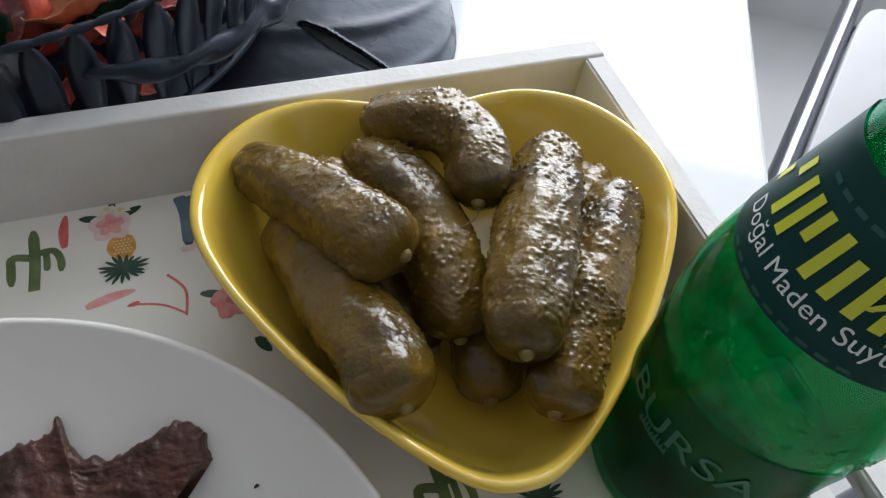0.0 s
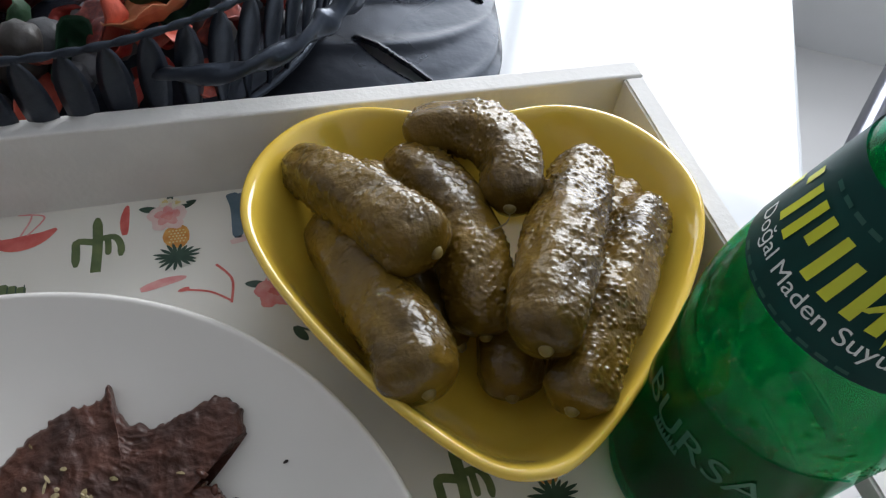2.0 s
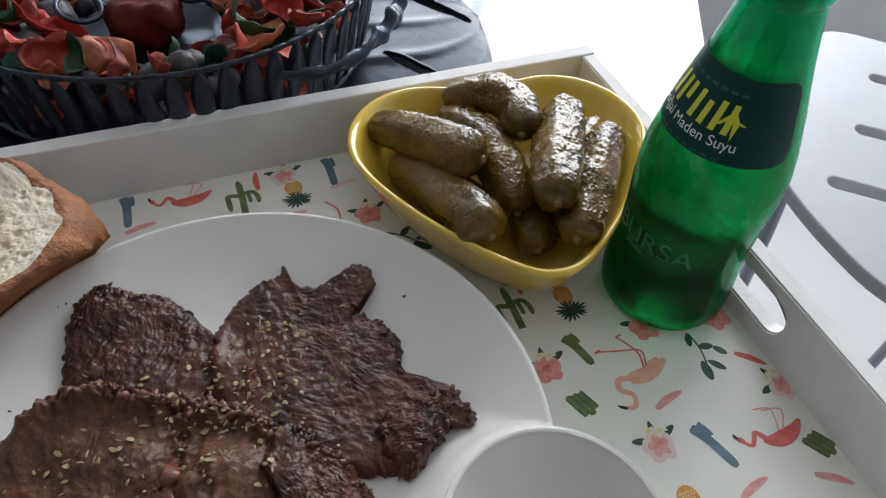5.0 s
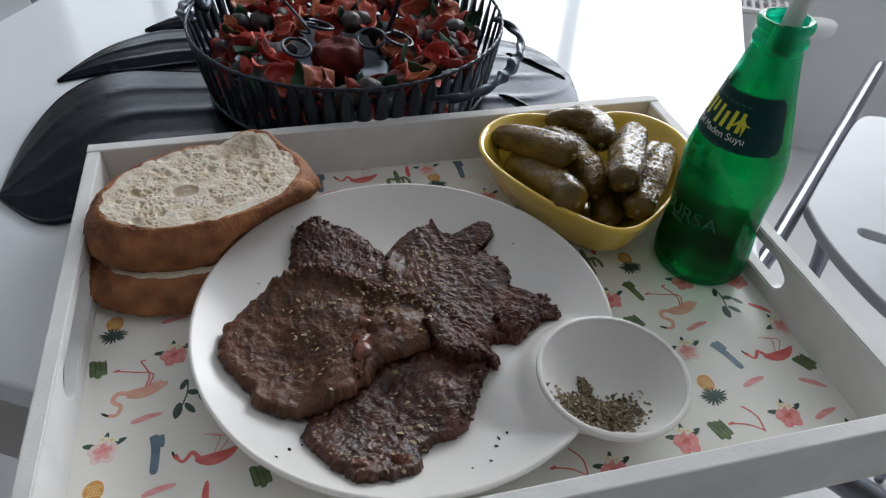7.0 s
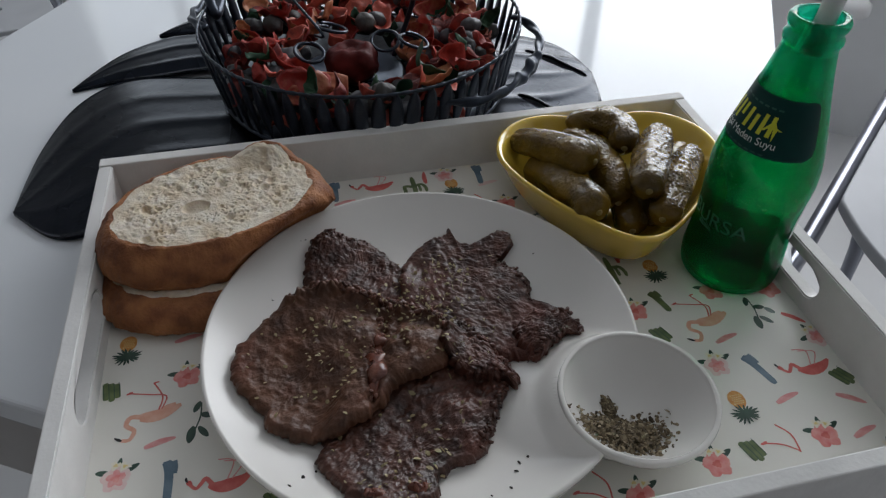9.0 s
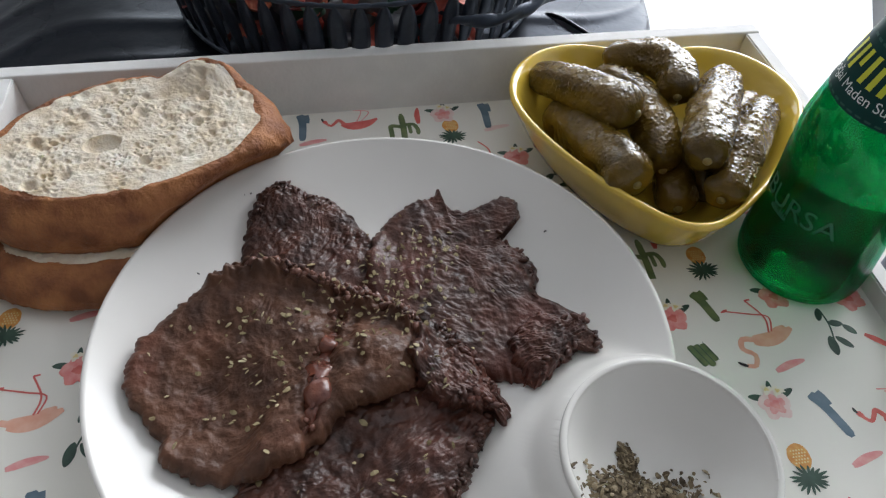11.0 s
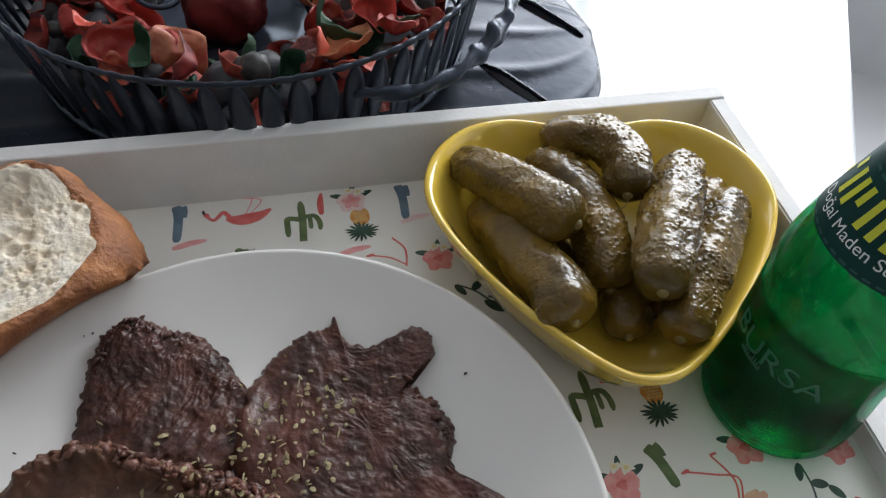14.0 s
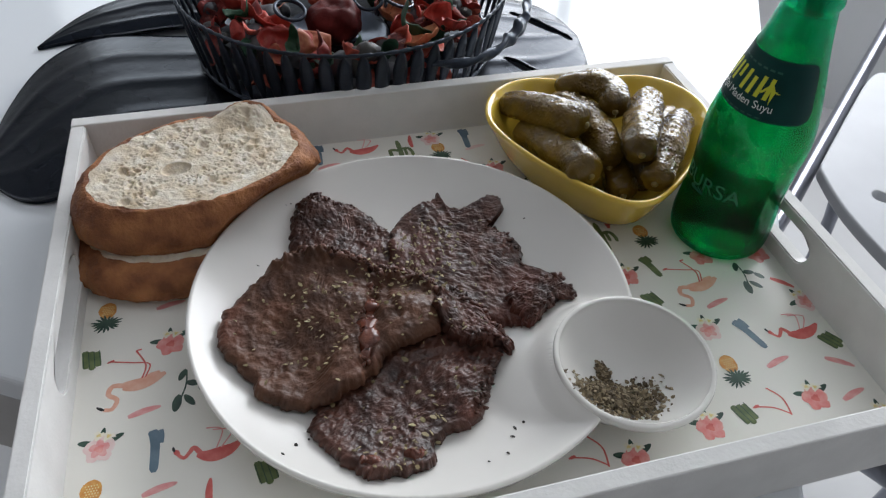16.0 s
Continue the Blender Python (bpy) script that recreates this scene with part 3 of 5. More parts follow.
def cactus():
    return motif([("green", [
        ribbon([(0, -1.5 * C), (0.05 * C, 0), (0, 1.5 * C)], lambda t: C * 0.42 * min(1, 4 * (1 - t) + 0.35), 12),
        ribbon([(-0.05 * C, 0.1 * C), (-0.75 * C, 0.25 * C), (-0.8 * C, -0.3 * C), (-0.78 * C, -1.1 * C)], lambda t: C * 0.34 * min(1, 4 * (1 - t) + 0.4), 14),
        ribbon([(0.05 * C, 0.25 * C), (0.7 * C, 0.3 * C), (0.98 * C, -0.2 * C), (0.98 * C, -0.8 * C)], lambda t: C * 0.3 * min(1, 4 * (1 - t) + 0.4), 14),
        ribbon([(0.45 * C, 0.3 * C), (0.48 * C, -0.2 * C), (0.48 * C, -0.65 * C)], lambda t: C * 0.26 * min(1, 4 * (1 - t) + 0.4), 10)])])


def flower(petal, heart, leaves=True):
    layers = []
    if leaves:
        layers.append(("dark", [leaf(0.4 * C, 0.3 * C, 1.7 * C, 0.9 * C, 0.5 * C), leaf(-0.4 * C, 0.4 * C, -1.6 * C, 0.7 * C, 0.5 * C), leaf(0, 0.4 * C, 0.25 * C, 1.7 * C, 0.42 * C)]))
    layers.append((petal, [blob(0.5 * C * math.cos(a), 0.5 * C * math.sin(a) - 0.1 * C, 0.68 * C, 0.60 * C, a, seed=i) for i, a in enumerate(np.linspace(0.3, 0.3 + 2 * math.pi * 0.8, 5))]))
    if petal == "blush":
        layers.append(("pink", [blob(0.42 * C * math.cos(a), 0.42 * C * math.sin(a) - 0.1 * C, 0.36 * C, 0.30 * C, a, seed=i) for i, a in enumerate(np.linspace(0.3, 0.3 + 2 * math.pi * 0.8, 5))]))
    layers.append((heart, [blob(0, -0.1 * C, 0.34 * C, 0.32 * C, wobble=0.2)]))
    layers.append(("cream", [blob(0.62 * C, 0.85 * C, 0.4 * C, 0.34 * C, wobble=0.3, seed=7), blob(-0.1 * C, 1.05 * C, 0.4 * C, 0.34 * C, wobble=0.3, seed=8)]))
    layers.append(("yellow", [blob(0.6 * C, 0.88 * C, 0.17 * C, 0.15 * C, wobble=0.25, seed=3), blob(-0.1 * C, 1.05 * C, 0.17 * C, 0.15 * C, wobble=0.25, seed=5)]))
    return motif(layers)


def brush(ink, long=1.0):
    return motif([(ink, [ribbon([(-0.1 * C, 1.2 * C * long), (0.05 * C, 0.3 * C), (0.0, -1.3 * C * long)], lambda t: C * 0.52 * (1 - 0.15 * t) * min(1, 6 * t + 0.7) * min(1, 5 * (1 - t) + 0.5), 12),
                         ribbon([(0.3 * C, 1.15 * C * long), (0.36 * C, 0.75 * C * long), (0.32 * C, 0.35 * C * long)], 0.3 * C, 6)])])


def stripes(ink):
    lines = [ribbon([((i - 1.5) * 0.34 * C, 0.75 * C), ((i - 1.5) * 0.34 * C + 0.05 * C, -0.6 * C)], 0.05 * C, 6) for i in range(4)]
    return motif([(ink, [ribbon([((i - 1) * 0.36 * C, 0.9 * C - 0.12 * C * i), ((i - 1) * 0.36 * C + 0.05 * C, -0.8 * C + 0.2 * C * abs(i - 1))], lambda t: C * 0.44 * min(1, 5 * t + 0.5) * min(1, 5 * (1 - t) + 0.4), 10) for i in range(3)]), ("dark", lines)])


def feather(ink):
    return motif([(ink, [ribbon([(-1.1 * C, -0.15 * C), (0, 0.05 * C), (1.1 * C, 0.1 * C)], lambda t: C * 0.5 * math.sin(math.pi * min(1, 0.12 + t * 0.85)) ** 0.7, 14)])])


def twig():
    return motif([("dark", [ribbon([(0.15 * C, 1.4 * C), (0.1 * C, 0.3 * C), (-0.35 * C, -1.0 * C)], 0.1 * C), leaf(-0.3 * C, -0.3 * C, -0.55 * C, -1.5 * C, 0.55 * C),
                            leaf(0.1 * C, 0.5 * C, 0.9 * C, 0.25 * C, 0.45 * C), leaf(0.85 * C, 0.2 * C, 1.3 * C, -0.5 * C, 0.42 * C), leaf(0.0, -0.4 * C, 0.6 * C, -1.25 * C, 0.42 * C), leaf(0.1 * C, 1.5 * C, -0.3 * C, 0.7 * C, 0.4 * C)])])


PRINTS = {
    "flam_red": (flamingo("red"), "printed red flamingo"), "flam_sal": (flamingo_standing("salmon"), "printed salmon flamingo"), "legs": (legs_only(), "printed flamingo legs"),
    "pine": (pineapple(), "printed pineapple"), "cactus": (cactus(), "printed green cactus"), "fl_red": (flower("rose", "red"), "printed red hibiscus"),
    "fl_pink": (flower("blush", "rose"), "printed pale flower"), "br_blue": (brush("blue"), "printed blue brush stroke"), "br_green": (brush("green", 0.8), "printed green brush stroke"),
    "st_green": (stripes("green"), "printed green stripes"), "fe_pink": (feather("pink"), "printed pink feather"), "fe_blush": (feather("blush"), "printed pale feather"),
    "fe_red": (feather("red"), "printed red feather"), "twig": (twig(), "printed leafy twig"),
}
LAYOUT = [
    ("pine", -0.194, 0.006, 0), ("st_green", -0.200, -0.023, 5), ("flam_sal", -0.176, -0.043, 0), ("fl_red", -0.160, -0.020, 10), ("fe_pink", -0.172, -0.061, 5), ("twig", -0.153, -0.052, 0),
    ("fl_pink", -0.192, -0.077, 0), ("br_blue", -0.167, -0.084, 0), ("flam_red", -0.139, -0.092, 0), ("pine", -0.194, -0.104, 0), ("fe_pink", -0.164, -0.105, 5), ("st_green", -0.116, -0.108, 10),
    ("fe_red", -0.142, -0.112, 80), ("legs", -0.1, -0.14, 0), ("fl_red", -0.150, -0.138, 0), ("cactus", -0.185, -0.138, 0),
    ("pine", 0.132, 0.002, 0), ("br_green", 0.124, -0.024, 18), ("st_green", 0.113, -0.050, 20), ("flam_sal", 0.146, -0.045, 0), ("fe_pink", 0.150, -0.060, 8), ("twig", 0.178, -0.045, 5),
    ("fl_pink", 0.134, -0.077, 0), ("br_blue", 0.156, -0.085, 20), ("flam_red", 0.186, -0.091, 0), ("fe_pink", 0.161, -0.106, 8), ("pine", 0.133, -0.106, 0), ("fl_pink", 0.203, -0.070, 30),
    ("st_green", 0.200, -0.100, 30), ("fe_pink", 0.195, -0.114, -40), ("fl_red", 0.167, -0.131, 0), ("legs", 0.146, -0.131, 0), ("st_green", 0.125, -0.132, 15), ("fl_red", 0.103, -0.134, 0),
    ("fe_pink", 0.189, -0.134, 8), ("fl_red", 0.196, -0.150, 0), ("fl_red", 0.160, -0.022, 0), ("fl_red", 0.196, -0.028, 20), ("fe_red", 0.198, -0.054, -50), ("legs", 0.041, -0.136, 0), ("fl_red", 0.058, -0.142, 0),
    ("br_blue", -0.061, 0.129, 0), ("flam_red", -0.030, 0.128, 0), ("cactus", -0.003, 0.122, 0), ("fe_red", 0.007, 0.132, 80), ("pine", 0.025, 0.116, 0), ("fl_pink", 0.022, 0.132, 0), ("br_blue", 0.047, 0.128, 0),
    ("fe_blush", 0.052, 0.116, 5), ("fl_red", 0.058, 0.090, 0), ("legs", 0.040, 0.094, 0), ("fe_pink", -0.055, 0.115, 5), ("twig", 0.073, 0.066, 60), ("cactus", 0.105, 0.008, 0), ("fe_red", 0.114, 0.021, 75),
    ("fl_red", 0.106, -0.028, 0), ("fe_pink", -0.16, 0.008, 5), ("fe_pink", 0.02, 0.1, 5), ("st_green", -0.03, 0.102, 0), ("br_blue", 0.185, 0.125, 0), ("pine", 0.16, 0.12, 0), ("fl_red", -0.19, 0.12, 0), ("legs", 0.185, 0.03, 0),
]
SIZES = {"flam_red": 0.76, "flam_sal": 0.80, "legs": 0.85, "pine": 0.78, "cactus": 0.86, "fl_red": 0.64, "fl_pink": 0.64, "br_blue": 0.92, "br_green": 0.92, "st_green": 0.8, "fe_pink": 0.72, "fe_blush": 0.72, "fe_red": 0.66, "twig": 0.85}
for kind_of, x, y, turn in LAYOUT:
    me, lab = PRINTS[kind_of]
    part("print", me, None, base, lab, m=pose(x, y, PZ, 0, 0, turn) @ Matrix.Scale(SIZES[kind_of], 4))

# ---- plate with dip bowl ----
PLX, PLY, PLR = -0.0284, -0.0332, 0.1188
DA, DD, DR = radians(-36.2), 0.1196, 0.0396
DX, DY = DD * math.cos(DA), DD * math.sin(DA)
DIP_RIM = 0.0288


def plate_height(x, y):
    """Upper face over the tray's floor, in the plate's own plane."""
    r, d = math.hypot(x, y), math.hypot(x - DX, y - DY)
    t = max(0.0, (r - 0.070) / (PLR - 0.070))
    h = 0.005 + 0.0222 * min(1.1, t) ** 1.6
    if d <= 0.0375:
        return 0.0055 + (DIP_RIM - 0.0055) * (d / 0.0375) ** 2.4
    crest = DIP_RIM + 0.0006 * (1 - ((d - 0.0385) / 0.001) ** 2) if d < 0.0395 else DIP_RIM - 0.0002 - (d - 0.0395) * 0.55 - 0.006 * smoothstep((d - 0.0395) / 0.012)
    k = 0.0022
    return max(h, crest) + max(0, k - abs(h - crest)) ** 2 / (4 * k)


def plate_radius(a):
    """Outer edge: the round plate joined with the round dip bowl."""
    b = a - DA
    s = DR * DR - (DD * math.sin(b)) ** 2
    out = DD * math.cos(b) + math.sqrt(s) if s > 0 and math.cos(b) > 0 else 0
    return max(PLR, out)


def plate_mesh():
    angles = []
    for i in range(300):
        angles.append(DA + radians(24) + i * (2 * math.pi - radians(48)) / 300)
    for i in range(340):
        angles.append(DA - radians(24) + i * radians(48) / 340)
    steps = [0.0] + [0.62 * i / 40 for i in range(1, 40)] + [0.62 + 0.38 * i / 170 for i in range(171)]
    n, verts, faces = len(angles), [], []
    top = []
    for s in steps:
        for a in angles:
            r = plate_radius(a) * s
            x, y = r * math.cos(a), r * math.sin(a)
            h = plate_height(x, y) - 0.0016 * max(0.0, (s - 0.982) / 0.018) ** 2
            gap = math.hypot(x - DX, y - DY)
            h -= 0.0011 * smoothstep((0.0450 - gap) / 0.0065)
            top.append(h)
            verts.append((x, y, h))
    k = len(verts)
    for q, s in enumerate(steps):
        for j, a in enumerate(angles):
            r = plate_radius(a) * s
            verts.append((r * math.cos(a), r * math.sin(a), max(0.0, top[q * n + j] - 0.0045 + (0.0022 if s > 0.9999 else 0))))
    for q in range(len(steps) - 1):
        for j in range(n):
            i = (j + 1) % n
            faces.append((q * n + j, (q + 1) * n + j, (q + 1) * n + i, q * n + i))
            faces.append((k + q * n + j, k + q * n + i, k + (q + 1) * n + i, k + (q + 1) * n + j))
    e = (len(steps) - 1) * n
    for j in range(n):
        i = (j + 1) % n
        faces.append((e + j, k + e + j, k + e + i, e + i))
    return verts, faces


PLATE_AT = Vector((PLX, PLY, TRAY_Z))
plate = part("plate", plate_mesh(), M_PORCELAIN, None, m=Matrix.Translation(PLATE_AT))
tagged(plate, "round white porcelain plate with a joined dip bowl", "plate")
bowl_profile = [(0.0006, 0.0055)] + [(0.0375 * k / 40, 0.0055 + (DIP_RIM - 0.0055) * (k / 40) ** 2.4) for k in range(1, 41)]
bowl_profile += [(0.0375 + 0.00135 * (1 - math.cos(b)), DIP_RIM + 0.0009 * math.sin(b)) for b in np.linspace(0.25, math.pi, 12)] + [(0.0404, DIP_RIM - 0.0012), (0.0402, DIP_RIM - 0.0030), (0.0385, DIP_RIM - 0.0060)]
part("dip_bowl", lathe(bowl_profile, 144, False, False), M_PORCELAIN, plate, "round porcelain dip bowl", m=pose(DX, DY, 0))


# ---- fried beef ----
from mathutils.bvhtree import BVHTree
STEAK_TREES = []
CELL, HALF_GRID = 0.001, 125
LAID = np.array([[plate_height((i - HALF_GRID) * CELL, (j - HALF_GRID) * CELL) for j in range(2 * HALF_GRID + 1)] for i in range(2 * HALF_GRID + 1)])


def softened(grid, reach):
    """The grid's heights averaged over a square, twice."""
    for _ in range(2):
        for axis in (0, 1):
            grid = sum(np.roll(grid, k, axis) for k in range(-reach, reach + 1)) / (2 * reach + 1)
    return grid


def grid_height(grid, x, y):
    fx, fy = x / CELL + HALF_GRID, y / CELL + HALF_GRID
    i, j = max(0, min(2 * HALF_GRID - 1, int(fx))), max(0, min(2 * HALF_GRID - 1, int(fy)))
    u, v = fx - i, fy - j
    return (grid[i, j] * (1 - u) + grid[i + 1, j] * u) * (1 - v) + (grid[i, j + 1] * (1 - u) + grid[i + 1, j + 1] * u) * v


def near_line(p, line):
    """How far p lies from a line of points."""
    best = 9.0
    for (x0, y0), (x1, y1) in zip(line, line[1:]):
        d = Vector((x1 - x0, y1 - y0))
        q = Vector((p.x - x0, p.y - y0))
        k = max(0.0, min(1.0, q.dot(d) / d.length_squared))
        best = min(best, (q - d * k).length)
    return best


def steak(outline, thick, lift, seed, label, centre=None, grain=0.0, rough=1.0, humps=(), creases=(), fat=(), frayed=(), ragged=1.0, mat=None):
    """A thin uneven slice draped over the plate and the slices under it; outline in metres of the plate's plane.
    humps: (x, y, radius, height); creases: (line, width, height); grain: the way of the meat's fibres."""
    mat = mat or M_MEAT
    n, rings = 460, 92
    edge = spline([(x, y, 0) for x, y in outline], n, True)
    c = Vector(centre + (0,)) if centre else sum(edge, Vector()) / n
    verts, faces, bottom = [], [], []
    off = Vector((seed * 3.1, seed * 1.7, seed))
    under = np.maximum(softened(LAID, 4), softened(LAID, 1) - 0.0006)
    cg, sg = math.cos(grain), math.sin(grain)
    rags = []
    for e in edge:
        rags.append(ragged * (noise.noise(e * 150 + off) * 0.0022 + noise.noise(e * 380 + off) * 0.0014 + max(0, noise.noise(e * 700 + off) - 0.1) * 0.0024))
    for q in range(rings + 1):
        s = (q / rings) ** 0.8
        prof = max(0.0, 1 - s ** 9) ** 0.5
        for j in range(n):
            p = c + (edge[j] - c) * s
            p = p + (edge[j] - c).normalized() * rags[j] * s ** 10
            g = grid_height(under, p.x, p.y)
            along, cross = p.x * cg + p.y * sg, -p.x * sg + p.y * cg
            warp = noise.noise(p * 70 + off) * 2.6
            fibre = 1 - abs(noise.noise(Vector((along * 130, cross * 520 + warp, seed)))) * 2.2
            fine = 1 - abs(noise.noise(Vector((along * 330, cross * 900 + warp, seed + 4)))) * 2.0
            patch = smoothstep(0.55 + noise.noise(p * 70 - off) * 1.1)
            z = noise.fractal(p * 42 + off, 0.9, 2.1, 3) * 0.0020 + (fibre * 0.00042 + fine * 0.00022) * (0.25 + 0.75 * patch) * rough + noise.noise(p * 210 + off) * 0.0008 * rough + noise.noise(p * 420 + off) * 0.0004 * rough + noise.noise(p * 900 - off) * 0.00016 * rough
            for hx, hy, hr, hh in humps:
                d2 = ((p.x - hx) ** 2 + (p.y - hy) ** 2) / (hr * hr)
                if d2 < 6:
                    z += hh * math.exp(-d2)
            for line, width, height in creases:
                d = near_line(p, line) / width
                if d < 2.5:
                    z += height * math.exp(-d * d) * (0.75 + 0.9 * noise.noise(p * 170 + off) + 0.5 * noise.noise(p * 420 - off))
            rim = 0.0010 * math.exp(-((s - 0.93) / 0.06) ** 2) * (0.5 + noise.noise(p * 120 - off))
            raised = lift(p.x, p.y) if callable(lift) else lift * smoothstep((1.05 - s) / 0.5)
            verts.append((p.x, p.y, g + raised + (thick + z + rim) * prof + 0.0006))
            bottom.append((p.x, p.y, g + raised + 0.0003))
    k = len(verts)
    verts += bottom
    for q in range(rings):
        for j in range(n):
            i = (j + 1) % n
            faces.append((q * n + j, (q + 1) * n + j, (q + 1) * n + i, q * n + i))
            faces.append((k + q * n + j, k + q * n + i, k + (q + 1) * n + i, k + (q + 1) * n + j))
    e = rings * n
    for j in range(n):
        i = (j + 1) % n
        faces.append((e + j, k + e + j, k + e + i, e + i))
    for x, y, z in verts[:k]:
        i, j = round(x / CELL) + HALF_GRID, round(y / CELL) + HALF_GRID
        if 0 <= i <= 2 * HALF_GRID and 0 <= j <= 2 * HALF_GRID:
            LAID[i, j] = max(LAID[i, j], z)
    ob = new("fried_beef")
    ob.empty_display_size = 0.01
    ob.matrix_basis = Matrix.Translation(PLATE_AT + Vector((c.x, c.y, 0.005)))
    away = Matrix.Translation(-Vector((c.x, c.y, 0.005)))
    part("lean_meat", (verts, faces), mat, ob, m=away)
    tree = BVHTree.FromPolygons([Vector(v) for v in verts], faces)
    for line, width in fat:
        pts = []
        for q in spline([(x, y, 0) for x, y in line], 48):
            hit = tree.ray_cast(Vector((q.x, q.y, 0.2)), Vector((0, 0, -1)))[0]
            if hit:
                pts.append(hit - Vector((0, 0, width * 0.52)))
        if len(pts) > 4:
            fv, ff = tube(pts, lambda t: width * (0.35 + 0.65 * math.sin(math.pi * min(1, 0.08 + 0.86 * t))), 24)
            fv = [q + Vector((noise.noise(q * 190), noise.noise(q * 190 + off), noise.noise(q * 190 - off))) * 0.0024 + Vector((noise.noise(q * 600), noise.noise(q * 600 + off), noise.noise(q * 600 - off))) * 0.0011 for q in fv]
            part("fat_strip", (fv, ff), M_FAT, ob, "glistening reddish fat", m=away)
    own = random.Random(seed + 40)
    for line, count, size, stuff_of in frayed:
        shreds = []
        path = spline([(x, y, 0) for x, y in line], 80)
        for _ in range(count):
            q = path[own.randrange(80)] + Vector((own.gauss(0, 0.0018), own.gauss(0, 0.0018), 0))
            hit = tree.ray_cast(Vector((q.x, q.y, 0.2)), Vector((0, 0, -1)))[0]
            if not hit:
                continue
            r = size * own.uniform(0.5, 1.2)
            way = Vector((own.uniform(-1, 1), own.uniform(-1, 1), own.uniform(-0.1, 0.5))).normalized() * r * own.uniform(0.8, 2.2)
            v, f = tube([hit - way, hit - way * 0.4 + Vector((0, 0, r * 0.3)), hit + way * 0.3 + Vector((0, 0, r * 0.35)), hit + way], lambda t: r * (0.35 + 0.6 * math.sin(math.pi * (0.1 + 0.8 * t))), 8)
            shreds.append(([w + Vector((noise.noise(w * 420 + off), noise.noise(w * 420 - off), noise.noise(w * 420))) * r * 0.7 for w in v], f))
        part("frayed_edge", joined(shreds), stuff_of, ob, "frayed shreds along the edge", m=away)
    STEAK_TREES.append(tree)
    return tagged(ob, label, "meat", "fried beef on the plate")


def rel(points):
    return [(x - PLX, y - PLY) for x, y in points]


steak(rel([(-0.0899, 0.0280), (-0.0872, 0.0420), (-0.0830, 0.0535), (-0.0755, 0.0600), (-0.0677, 0.0612), (-0.0585, 0.0570), (-0.0492, 0.0555), (-0.0412, 0.0490), (-0.0358, 0.0415), (-0.0312, 0.0330), (-0.0272, 0.0250), (-0.028, 0.006), (-0.060, -0.010), (-0.088, 0.006)]),
      0.0066, 0.001, 1, "small dark fried beef slice with a curled edge", grain=0.9, rough=1.25, frayed=[(rel([(-0.085, 0.040), (-0.078, 0.054), (-0.067, 0.057), (-0.056, 0.053), (-0.044, 0.048)]), 30, 0.0010, M_MEAT)], humps=[(*rel([(-0.071, 0.048)])[0], 0.010, 0.002)])
steak(rel([(-0.0262, 0.0331), (-0.0169, 0.0445), (-0.0066, 0.0495), (0.0032, 0.0514), (0.0066, 0.0555), (0.0092, 0.0455), (0.0180, 0.0400), (0.0282, 0.0415), (0.0362, 0.0425), (0.0440, 0.0370), (0.0438, 0.0300), (0.0362, 0.0262), (0.0298, 0.0225), (0.0349, 0.0184),
           (0.0436, 0.0077), (0.0453, -0.0002), (0.0436, -0.0150), (0.0465, -0.0222), (0.0547, -0.0287), (0.0596, -0.0310), (0.0600, -0.0440), (0.0509, -0.0478), (0.0379, -0.0554), (0.0283, -0.0594), (0.0190, -0.0550), (0.004, -0.050), (-0.020, -0.030), (-0.034, 0.000)]),
      0.0068, 0.001, 2, "browned fried beef slice with ragged ends", centre=tuple(rel([(0.014, 0.004)])[0]), grain=-0.5, rough=1.15, frayed=[(rel([(0.030, 0.020), (0.038, 0.010), (0.042, -0.004), (0.042, -0.018)]), 26, 0.0010, M_MEAT)])
steak(rel([(-0.0868, -0.0795), (-0.0909, -0.0901), (-0.093, -0.1006), (-0.0883, -0.1108), (-0.083, -0.1193), (-0.0743, -0.1299), (-0.0687, -0.134), (-0.0598, -0.1347), (-0.0476, -0.1329), (-0.0397, -0.1281), (-0.0381, -0.1196), (-0.0305, -0.1137), (-0.0138, -0.1097), (-0.0054, -0.0984),
           (0.0030, -0.0849), (0.0120, -0.0688), (0.0100, -0.0500), (-0.0109, -0.036), (-0.0407, -0.034), (-0.0712, -0.0549)]),
      0.0072, 0.001, 3, "dark fried beef slice strewn with dried herbs", grain=0.5, rough=1.3, humps=[(*rel([(-0.012, -0.088)])[0], 0.014, 0.0022)], fat=[(rel([(-0.073, -0.124), (-0.069, -0.127), (-0.064, -0.126)]), 0.0034), (rel([(-0.054, -0.125), (-0.049, -0.126), (-0.044, -0.123)]), 0.0032)],
      frayed=[(rel([(-0.012, -0.105), (-0.004, -0.092), (0.004, -0.080), (0.010, -0.068)]), 40, 0.0012, M_MEAT)])
FOLD = rel([(-0.098, 0.002), (-0.083, 0.004), (-0.068, 0.001), (-0.056, -0.005), (-0.043, -0.009), (-0.031, -0.014), (-0.020, -0.022), (-0.014, -0.032)])
SEAM = rel([(-0.048, -0.018), (-0.050, -0.030), (-0.055, -0.044), (-0.058, -0.058), (-0.062, -0.073)])
